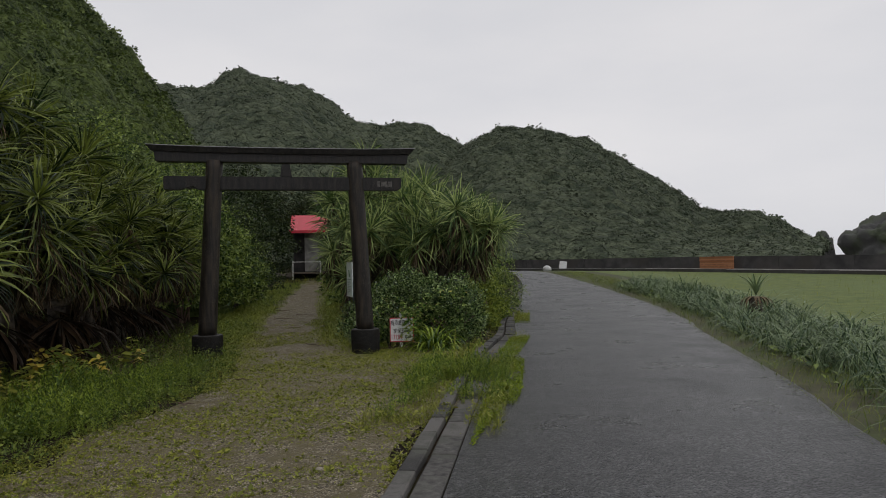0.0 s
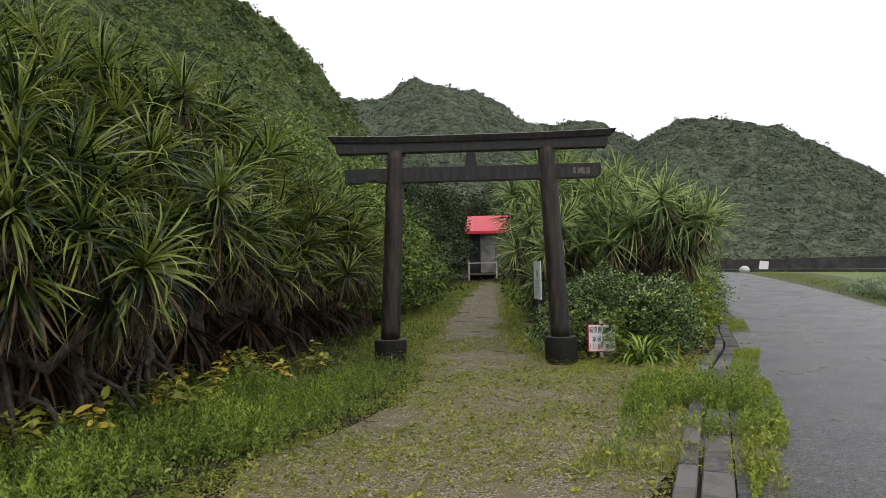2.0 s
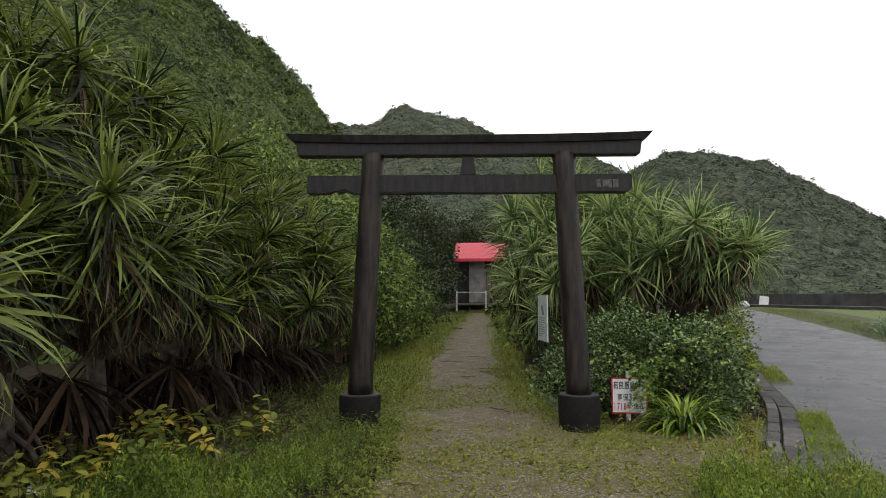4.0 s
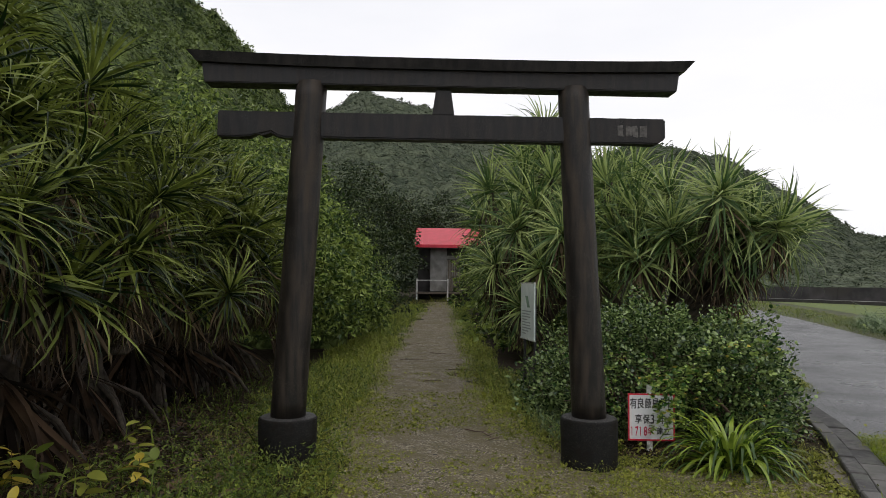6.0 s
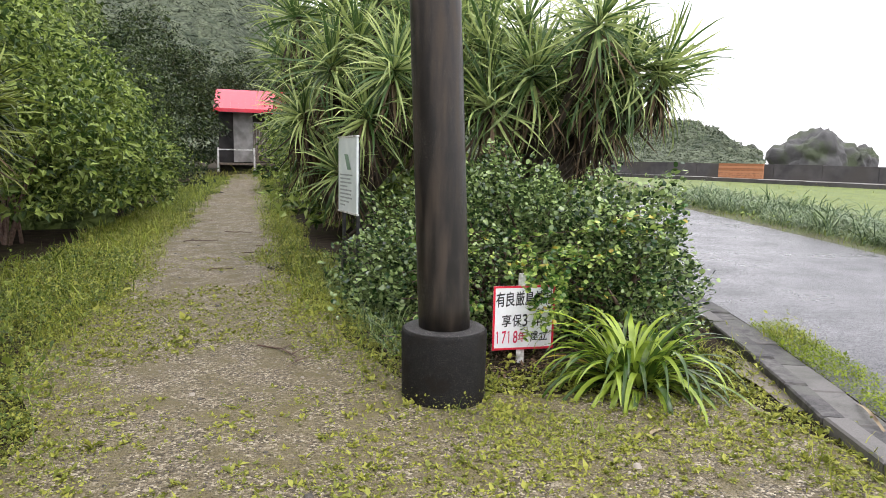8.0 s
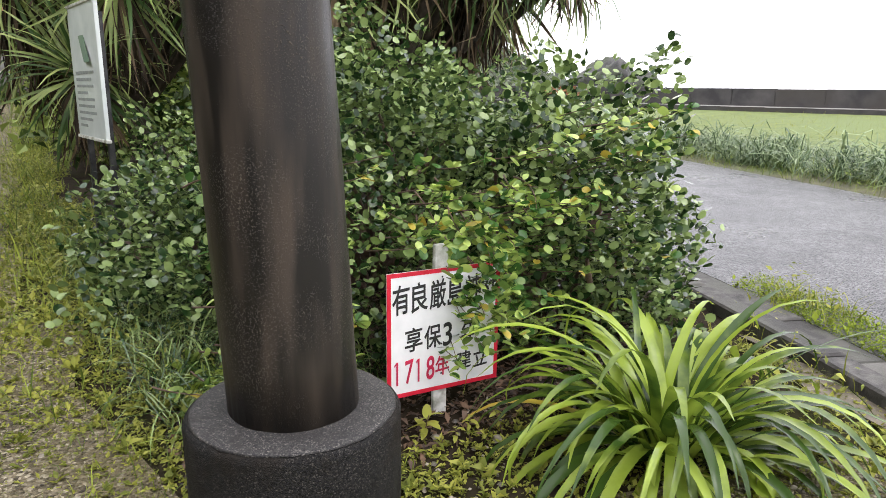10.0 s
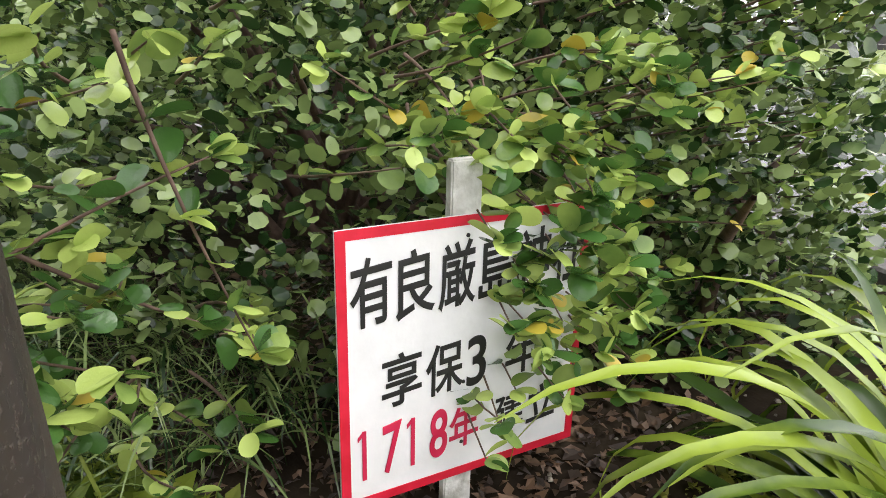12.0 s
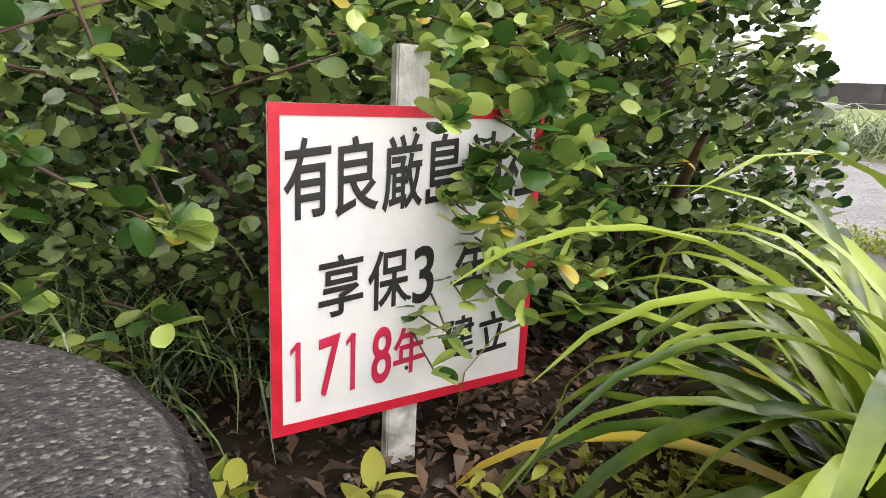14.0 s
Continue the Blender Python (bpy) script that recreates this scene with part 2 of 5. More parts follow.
def canopy(name, cell, dark, light, relief, rough=0.85):
    """Closed woodland seen from outside: rounded crowns of two sizes, each with its own green."""
    m = bpy.data.materials.new(name)
    m.use_nodes = True
    n, l = m.node_tree.nodes, m.node_tree.links
    b = n["Principled BSDF"]
    pos = n.new("ShaderNodeNewGeometry").outputs["Position"]
    warp = n.new("ShaderNodeTexNoise")
    warp.inputs["Scale"].default_value, warp.inputs["Detail"].default_value = 1.3 / cell, 6
    l.new(pos, warp.inputs["Vector"])
    mixv = n.new("ShaderNodeVectorMath")
    mixv.operation = "MULTIPLY_ADD"
    mixv.inputs[1].default_value = (cell * 0.9,) * 3
    l.new(warp.outputs["Color"], mixv.inputs[0])
    l.new(pos, mixv.inputs[2])
    heights, shades = [], []
    for k, sc in enumerate((1.0, 0.36)):
        vo = n.new("ShaderNodeTexVoronoi")
        vo.inputs["Scale"].default_value = 1 / (cell * sc)
        l.new(mixv.outputs[0], vo.inputs["Vector"])
        se = n.new("ShaderNodeSeparateColor")
        l.new(vo.outputs["Color"], se.inputs[0])
        heights.append(vo.outputs["Distance"])
        shades.append(se.outputs[0])
    sh = n.new("ShaderNodeMath")
    sh.operation = "MULTIPLY_ADD"
    sh.inputs[1].default_value = 0.45
    l.new(shades[0], sh.inputs[0])
    s2 = n.new("ShaderNodeMath")
    s2.operation = "MULTIPLY"
    s2.inputs[1].default_value = 0.35
    l.new(shades[1], s2.inputs[0])
    l.new(s2.outputs[0], sh.inputs[2])
    big = n.new("ShaderNodeTexNoise")
    big.inputs["Scale"].default_value, big.inputs["Detail"].default_value = 0.12 / cell, 4
    l.new(pos, big.inputs["Vector"])
    add = n.new("ShaderNodeMath")
    add.operation = "MULTIPLY_ADD"
    add.inputs[1].default_value = 0.5
    l.new(big.outputs["Fac"], add.inputs[0])
    l.new(sh.outputs[0], add.inputs[2])
    ramp = n.new("ShaderNodeValToRGB")
    ramp.color_ramp.elements[0].position, ramp.color_ramp.elements[0].color = 0.25, (*dark, 1)
    ramp.color_ramp.elements[1].position, ramp.color_ramp.elements[1].color = 1.0, (*light, 1)
    l.new(add.outputs[0], ramp.inputs["Fac"])
    l.new(ramp.outputs[0], b.inputs["Base Color"])
    b.inputs["Roughness"].default_value, b.inputs["Specular IOR Level"].default_value = rough, 0.2
    last = None
    for h, d in zip(heights, (relief, relief * 0.4)):
        bp = n.new("ShaderNodeBump")
        bp.invert = True
        bp.inputs["Strength"].default_value, bp.inputs["Distance"].default_value = 1.0, d
        l.new(h, bp.inputs["Height"])
        if last is not None:
            l.new(last, bp.inputs["Normal"])
        last = bp.outputs[0]
    l.new(last, b.inputs["Normal"])
    return m


def streaked(name, dark, brown, pale):
    """Old paint on concrete: upright water streaks, brown wear and small pale specks where the skin has flaked."""
    m = bpy.data.materials.new(name)
    m.use_nodes = True
    n, l = m.node_tree.nodes, m.node_tree.links
    b = n["Principled BSDF"]
    pos = n.new("ShaderNodeNewGeometry").outputs["Position"]
    mp = n.new("ShaderNodeMapping")
    mp.inputs["Scale"].default_value = (1.0, 1.0, 0.13)
    l.new(pos, mp.inputs["Vector"])
    facs = []
    for src, sc, lo, hi in ((mp.outputs[0], 17, 0.42, 0.68), (pos, 230, 0.56, 0.7), (pos, 5, 0.4, 0.66)):
        nz = n.new("ShaderNodeTexNoise")
        nz.inputs["Scale"].default_value, nz.inputs["Detail"].default_value = sc, 7
        l.new(src, nz.inputs["Vector"])
        mr = n.new("ShaderNodeMapRange")
        mr.inputs["From Min"].default_value, mr.inputs["From Max"].default_value = lo, hi
        l.new(nz.outputs["Fac"], mr.inputs["Value"])
        facs.append(mr.outputs[0])
    spots = n.new("ShaderNodeMath")
    spots.operation = "MULTIPLY"
    l.new(facs[1], spots.inputs[0]), l.new(facs[2], spots.inputs[1])
    col = None
    for fac, c in ((facs[0], brown), (spots.outputs[0], pale)):
        mx = n.new("ShaderNodeMixRGB")
        l.new(fac, mx.inputs["Fac"])
        mx.inputs[1].default_value, mx.inputs[2].default_value = (*dark, 1), (*c, 1)
        if col is not None:
            l.new(col, mx.inputs[1])
        col = mx.outputs[0]
    l.new(col, b.inputs["Base Color"])
    b.inputs["Specular IOR Level"].default_value = 0.3
    rr = n.new("ShaderNodeMapRange")
    rr.inputs["To Min"].default_value, rr.inputs["To Max"].default_value = 0.38, 0.7
    l.new(facs[0], rr.inputs["Value"]), l.new(rr.outputs[0], b.inputs["Roughness"])
    bp = n.new("ShaderNodeBump")
    bp.inputs["Strength"].default_value, bp.inputs["Distance"].default_value = 0.6, 0.006
    l.new(spots.outputs[0], bp.inputs["Height"]), l.new(bp.outputs[0], b.inputs["Normal"])
    return m


M["pillar"] = streaked("worn_black_brown_paint", (0.013, 0.0112, 0.0098), (0.05, 0.038, 0.028), (0.1, 0.082, 0.06))
M["darkwood"] = streaked("black_stained_concrete", (0.01, 0.0095, 0.0095), (0.034, 0.029, 0.027), (0.1, 0.09, 0.078))
# far canopy carries haze in its colour, greyer than the near slope
M["hillhaze"] = canopy("hazed_canopy", 4.5, (0.035, 0.05, 0.03), (0.12, 0.14, 0.085), 3.0)
M["hill"] = canopy("near_canopy", 0.7, (0.02, 0.036, 0.012), (0.13, 0.17, 0.045), 0.5)


# ---- helpers ----
def smooth(a, b, v):
    t = np.clip((np.asarray(v, float) - a) / (b - a), 0, 1)
    return t * t * (3 - 2 * t)


def gz(x, y):
    """Height of the ground: level round the gate with a shallow hollow by its pillar, rising gently farther off."""
    return 0.75 * smooth(10, 42, np.hypot(x, y)) - 0.06 * np.exp(-((np.asarray(x, float) - 1.75) ** 2 + (np.asarray(y, float) + 0.2) ** 2) / 1.3)


def data_of(name, verts, faces, material, soft=False):
    verts, faces = np.asarray(verts, np.float32), np.asarray(faces, np.int32)
    me = bpy.data.meshes.new(name)
    k = faces.shape[1]
    me.vertices.add(len(verts)), me.loops.add(faces.size), me.polygons.add(len(faces))
    me.vertices.foreach_set("co", verts.ravel())
    me.loops.foreach_set("vertex_index", faces.ravel())
    me.polygons.foreach_set("loop_start", np.arange(0, faces.size, k, dtype=np.int32))
    me.polygons.foreach_set("use_smooth", np.full(len(faces), soft))
    me.materials.append(material)
    me.update(calc_edges=True)
    return me


def under(ob, parent):
    ob.parent = parent
    return ob


def part(name, bm, material, parent=None, label="", soft=False):
    """Links a bmesh as one mesh object under a thing or part."""
    me = bpy.data.meshes.new(name)
    for f in bm.faces:
        f.smooth = soft
    bm.to_mesh(me)
    bm.free()
    me.materials.append(material)
    ob = new(name, me)
    if parent is not None:
        ob.parent = parent
    return tagged(ob, label)


def box(bm, x0, x1, y0, y1, z0, z1, bevel=0.0, m=None):
    r = bmesh.ops.create_cube(bm, size=1.0)
    vs = r["verts"]
    bmesh.ops.scale(bm, vec=(x1 - x0, y1 - y0, z1 - z0), verts=vs)
    bmesh.ops.translate(bm, vec=((x0 + x1) / 2, (y0 + y1) / 2, (z0 + z1) / 2), verts=vs)
    if bevel:
        es = list({e for v in vs for e in v.link_edges})
        r2 = bmesh.ops.bevel(bm, geom=es, offset=bevel, segments=2, affect="EDGES")
        vs = list({v for f in r2["faces"] for v in f.verts} | {v for v in vs if v.is_valid})
    if m is not None:
        bmesh.ops.transform(bm, matrix=m, verts=vs)
    return vs


def lathe(bm, rings, seg=32, centre=(0, 0), wob=0.0, seed=1):
    """Rings of (z, radius, dx) round an upright axis, closed at both ends."""
    rng = np.random.default_rng(seed)
    loops = []
    for z, r, dx in rings:
        w = 1 + wob * rng.standard_normal(seg)
        loops.append([bm.verts.new((centre[0] + dx + r * w[i] * math.cos(2 * math.pi * i / seg), centre[1] + r * w[i] * math.sin(2 * math.pi * i / seg), z)) for i in range(seg)])
    for a, b in zip(loops, loops[1:]):
        for i in range(seg):
            bm.faces.new((a[i], a[(i + 1) % seg], b[(i + 1) % seg], b[i]))
    bm.faces.new(loops[-1]), bm.faces.new(loops[0][::-1])


def tube_data(name, paths, material, seg=6):
    """Tapered tubes along paths of points (x, y, z, r), one mesh."""
    V, F = [], []
    for p in paths:
        p = np.asarray(p, float)
        n0 = len(V)
        d = np.gradient(p[:, :3], axis=0)
        d /= np.linalg.norm(d, axis=1)[:, None] + 1e-9
        for i in range(len(p)):
            up = np.array((0, 0, 1.0)) if abs(d[i, 2]) < 0.9 else np.array((1.0, 0, 0))
            s = np.cross(d[i], up)
            s /= np.linalg.norm(s)
            u = np.cross(s, d[i])
            for k in range(seg):
                a = 2 * math.pi * k / seg
                V.append(p[i, :3] + p[i, 3] * (math.cos(a) * s + math.sin(a) * u))
        for i in range(len(p) - 1):
            for k in range(seg):
                a, b = n0 + i * seg + k, n0 + i * seg + (k + 1) % seg
                F.append((a, b, b + seg, a + seg))
    return data_of(name, V, F, material, True)


def spline(pts, step):
    """Points along a smooth line through control points."""
    p = np.asarray(pts, float)
    q = np.vstack([2 * p[0] - p[1], p, 2 * p[-1] - p[-2]])
    out = []
    for i in range(1, len(q) - 2):
        n = max(2, int(np.linalg.norm(q[i + 1] - q[i]) / step))
        for t in np.linspace(0, 1, n, endpoint=False):
            out.append(0.5 * (2 * q[i] + (q[i + 1] - q[i - 1]) * t + (2 * q[i - 1] - 5 * q[i] + 4 * q[i + 1] - q[i + 2]) * t**2 + (3 * q[i] - q[i - 1] - 3 * q[i + 1] + q[i + 2]) * t**3))
    out.append(p[-1])
    return np.array(out)


def ribbon(name, left, right, material, lift, across=6, label="", category="", rag=0.0, seed=3):
    """A strip of ground between two lines, laid a little above it."""
    n = max(len(left), len(right))
    s = np.linspace(0, 1, n)
    L = np.stack([np.interp(s, np.linspace(0, 1, len(left)), left[:, k]) for k in (0, 1)], 1)
    R = np.stack([np.interp(s, np.linspace(0, 1, len(right)), right[:, k]) for k in (0, 1)], 1)
    if rag:
        rng = np.random.default_rng(seed)
        k = np.array([1, 3, 5, 3, 1.0]) / 13
        for side in (L, R):
            side += rag * np.stack([np.convolve(rng.standard_normal(n), k, "same") for _ in (0, 1)], 1)
    u = np.linspace(0, 1, across + 1)
    P = L[:, None] * (1 - u)[None, :, None] + R[:, None] * u[None, :, None]
    z = gz(P[..., 0], P[..., 1]) + lift
    V = np.concatenate([P, z[..., None]], -1).reshape(-1, 3)
    i, j = np.meshgrid(np.arange(n - 1), np.arange(across), indexing="ij")
    a = (i * (across + 1) + j).ravel()
    F = np.stack([a, a + 1, a + across + 2, a + across + 1], 1)
    ob = new(name, data_of(name, V, F, material, True))
    return tagged(ob, label, category, kind="structure")


def turns(yaw, pitch, roll):
    """Turn matrices Rz(yaw) Rx(pitch) Ry(roll) for arrays of angles."""
    cy, sy, cp, sp, cr, sr = np.cos(yaw), np.sin(yaw), np.cos(pitch), np.sin(pitch), np.cos(roll), np.sin(roll)
    o, e = np.zeros_like(cy), np.ones_like(cy)
    Z = np.stack([cy, -sy, o, sy, cy, o, o, o, e], -1).reshape(-1, 3, 3)
    X = np.stack([e, o, o, o, cp, -sp, o, sp, cp], -1).reshape(-1, 3, 3)
    Y = np.stack([cr, o, sr, o, e, o, -sr, o, cr], -1).reshape(-1, 3, 3)
    return Z @ X @ Y


def strewn(name, templates, places, rot, size, material, seed=0, soft=False):
    """Many small leaves joined into one mesh: templates (verts, quads), places (n,3), turns (n,3,3), sizes (n)."""
    rng = np.random.default_rng(seed)
    pick = rng.integers(0, len(templates), len(places))
    VV, FF, base = [], [], 0
    for k, (tv, tf) in enumerate(templates):
        s = np.nonzero(pick == k)[0]
        if not len(s):
            continue
        v = np.einsum("nij,vj->nvi", rot[s], tv) * size[s][:, None, None] + places[s][:, None]
        VV.append(v.reshape(-1, 3))
        FF.append((tf[None] + (np.arange(len(s)) * len(tv))[:, None, None] + base).reshape(-1, 4))
        base += len(s) * len(tv)
    return data_of(name, np.concatenate(VV), np.concatenate(FF), material, soft)


def leaf_shape(width, n=3, cup=0.12, arch=0.15, blunt=0.6):
    """A leaf of unit length along +y, folded a little along its middle."""
    V, F = [], []
    for i in range(n + 1):
        t = i / n
        w = width * math.sin(math.pi * min(1, t ** blunt * 0.98 + 0.01)) ** 0.6 * 0.5 + 0.004
        z = -arch * t * t
        V += [(-w, t, z + cup * w), (0, t, z), (w, t, z + cup * w)]
    for i in range(n):
        a = i * 3
        F += [(a, a + 1, a + 4, a + 3), (a + 1, a + 2, a + 5, a + 4)]
    return np.array(V), np.array(F)


def round_leaf(width, n=4, cup=0.2, arch=0.12, rib=False):
    """An obovate leaf of unit length along +y, widest past its middle; rib: folded along the midrib."""
    V, F, k = [], [], 3 if rib else 2
    for i in range(n + 1):
        a = math.pi * i / n
        t = 0.5 - 0.5 * math.cos(a)
        w = 0.5 * width * math.sin(a) ** 0.85 * (0.82 + 0.36 * t) + 0.012
        z = -arch * t * t
        V += [(-w, t, z + cup * w), (0, t, z), (w, t, z + cup * w)] if rib else [(-w, t, z), (w, t, z + cup * w)]
    for i in range(n):
        for q in range(k - 1):
            a = i * k + q
            F.append((a, a + 1, a + k + 1, a + k))
    return np.array(V), np.array(F)


def blade_shape(width, n, lift, droop, rng, fold=0.35, kink=None):
    """A long strap leaf from the origin along +y, lifted by an angle and drooping along its length (unit length)."""
    V, F = [], []
    p, a, side = np.zeros(3), lift, rng.normal(0, 0.15)
    for i in range(n + 1):
        t = i / n
        w = width * 0.5 * min(1.0, 0.65 + t * 1.2) * (1 - t ** 3) + 0.001
        up = np.array((0, -math.sin(a), math.cos(a)))
        V += [p + (-w, 0, 0) + up * fold * w, p.copy(), p + (w, 0, 0) + up * fold * w]
        a -= droop / n * (0.4 + 1.6 * t)
        if kink is not None and t > kink:
            a -= 1.6 / n
        p = p + np.array((side * t / n, math.cos(a) / n, math.sin(a) / n))
    for i in range(n):
        b = i * 3
        F += [(b, b + 1, b + 4, b + 3), (b + 1, b + 2, b + 5, b + 4)]
    return np.array(V), np.array(F)


def rosette_data(name, count, length, width, material, lo, hi, droop, seed, n=5):
    """A head of strap leaves round one centre."""
    rng = np.random.default_rng(seed)
    VV, FF, base = [], [], 0
    for i in range(count):
        f = (i + rng.uniform(0, 1)) / count
        lift = lo + (hi - lo) * f
        v, q = blade_shape(width * rng.uniform(0.75, 1.2), n, lift, droop * rng.uniform(0.6, 1.35), rng, kink=rng.uniform(0.35, 0.8) if rng.random() < 0.3 else None)
        v = v * (length * rng.uniform(0.7, 1.1), length * rng.uniform(0.7, 1.12), length)
        r = turns(np.array([i * 2.39996 + rng.normal(0, 0.25)]), np.array([0.0]), np.array([rng.normal(0, 0.35)]))[0]
        VV.append(v @ r.T + (0, 0, 0.25 * f * length * 0.4))
        FF.append(q + base)
        base += len(v)
    return data_of(name, np.concatenate(VV), np.concatenate(FF), material, True)


# ---- ground ----
def build_ground():
    r = np.concatenate([np.linspace(0, 40, 81), np.geomspace(42, 4000, 40)])
    a = np.linspace(0, 2 * math.pi, 181)[:-1]
    rr, aa = np.meshgrid(r, a, indexing="ij")
    x, y = rr * np.sin(aa), rr * np.cos(aa)
    z = gz(x, y) - 0.006
    V = np.stack([x, y, z], -1).reshape(-1, 3)
    i, j = np.meshgrid(np.arange(len(r) - 1), np.arange(180), indexing="ij")
    p, q = (i * 180 + j).ravel(), (i * 180 + (j + 1) % 180).ravel()
    F = np.stack([p, p + 180, q + 180, q], 1)
    tagged(new("ground", data_of("ground", V, F, M["soil"], True)), "damp dark soil with patches of low weeds", "ground", kind="structure")


KERB = [(-2.6, -19), (-0.9, -13.5), (0.9, -8.45), (2.1, -5.1), (3.32, -1.75), (3.95, -0.35), (4.8, 1.6), (5.9, 4.9), (8.5, 12), (12.0, 22), (15.2, 33), (18, 46), (19, 70)]
ROAD_R = [(1.6, -21), (3.6, -13), (5.4, -8.2), (6.7, -5.6), (9.4, 0.6), (10.6, 3), (12.4, 7.8), (14.0, 13.2), (15.7, 20), (17.8, 30), (20, 40), (23, 58), (25, 75)]
kerb_line = spline(KERB, 0.5)
road_right = spline(ROAD_R, 0.5)


def shifted(line, d):
    """The line moved d metres to its right."""
    g = np.gradient(line, axis=0)
    g /= np.linalg.norm(g, axis=1)[:, None]
    return line + d * np.stack([g[:, 1], -g[:, 0]], 1)


build_ground()
ribbon("road", shifted(kerb_line, 0.35), road_right, M["asphalt"], 0.012, 14, "wet grey asphalt road curving along the foot of the hills", "road")
ribbon("verge", road_right - (0.15, 0), shifted(road_right, 3.6), M["vergesoil"], 0.006, 8, "mossy grass verge beside the road", "verge", 0.12)
field_far = spline([(9, -30), (33.5, -8), (31.5, 8), (29.6, 15), (27.2, 21.5), (24.0, 28), (21.5, 36), (21, 44)], 1.0)
ribbon("field", shifted(road_right, 3.4), field_far, M["lawn"], 0.02, 24, "bright green mown field between road and sea wall", "field")
path_l = spline([(-2.6, -9.5), (-2.2, -7), (-1.55, -5.2), (-1.0, -3.3), (-0.95, -1), (-1.1, 2), (-1.05, 6), (-0.95, 11), (-0.5, 19), (0.2, 28), (0.4, 33)], 0.3)
path_r = spline([(-0.6, -13), (0.85, -8.45), (2.05, -5.1), (2.3, -3.2), (1.6, -1.2), (1.0, 1.6), (0.9, 5), (1.1, 12), (1.35, 19), (1.75, 28), (1.9, 33)], 0.3)
ribbon("gravel_path", path_l, path_r, M["gravel"], 0.012, 16, "gravel path with creeping weeds leading to the shrine", "path", 0.25)
ribbon("gravel_forecourt", spline([(0.9, -3.6), (1.2, -1.5), (1.2, 0.2)], 0.3), spline([(2.5, -3.9), (3.25, -1.9), (3.4, -0.6)], 0.3), M["gravel"], 0.008, 8, "weedy gravel beside the kerb", "path", 0.1)

ribbon("sand", spline([(3.48, -0.95), (3.66, -0.6), (3.86, -0.1), (4.08, 0.3)], 0.1), spline([(3.62, -0.98), (3.8, -0.58), (4.04, 0.0), (4.14, 0.28)], 0.1), M["sand"], 0.014, 4, "wet sand washed up against the kerb", "sand", 0.09)


# ---- kerb and drain slabs ----
def along(line, step):
    s = np.r_[0, np.cumsum(np.linalg.norm(np.diff(line, axis=0), axis=1))]
    t = np.arange(step / 2, s[-1], step)
    x, y = np.interp(t, s, line[:, 0]), np.interp(t, s, line[:, 1])
    dx, dy = np.interp(t + 0.1, s, line[:, 0]) - x, np.interp(t + 0.1, s, line[:, 1]) - y
    return [(a, b, math.atan2(-c, d)) for a, b, c, d in zip(x, y, dx, dy)]


def block_data(name, w, l, h, material, bevel):
    bm = bmesh.new()
    box(bm, -w / 2, w / 2, -l / 2, l / 2, -h, 0)
    es = [e for e in bm.edges if all(v.co.z > -h / 2 for v in e.verts)]
    bmesh.ops.bevel(bm, geom=es, offset=bevel, segments=1, affect="EDGES")
    me = bpy.data.meshes.new(name)
    bm.to_mesh(me)
    bm.free()
    me.materials.append(material)
    return me


def build_kerb():
    near = kerb_line[(kerb_line[:, 1] > -16) & (kerb_line[:, 1] < 26)]
    rng = np.random.default_rng(8)
    kerb = tagged(new("kerb"), "row of weathered dark concrete kerb stones along a drain", "kerb", kind="structure")
    km = block_data("kerb_stone", 0.15, 0.592, 0.3, M["concrete"], 0.012)
    sm = block_data("drain_slab", 0.23, 0.59, 0.2, M["concrete"], 0.01)
    for x, y, a in along(near, 0.6):
        ob = new("kerb_stone", km)
        ob.matrix_basis = Matrix.Translation((x, y, gz(x, y) + 0.075 + rng.normal(0, 0.006))) @ Matrix.Rotation(a + rng.normal(0, 0.008), 4, "Z") @ Matrix.Rotation(rng.normal(0, 0.012), 4, "Y")
        ob.parent = kerb
    slabs = tagged(new("drain_cover"), "wet grey concrete drain slabs between kerb and road", "drain", kind="structure")
    for x, y, a in along(shifted(near, 0.222), 0.6):
        ob = new("drain_slab", sm)
        ob.matrix_basis = Matrix.Translation((x, y, gz(x, y) + 0.022 + rng.normal(0, 0.005))) @ Matrix.Rotation(a + rng.normal(0, 0.008), 4, "Z")
        ob.parent = slabs


build_kerb()


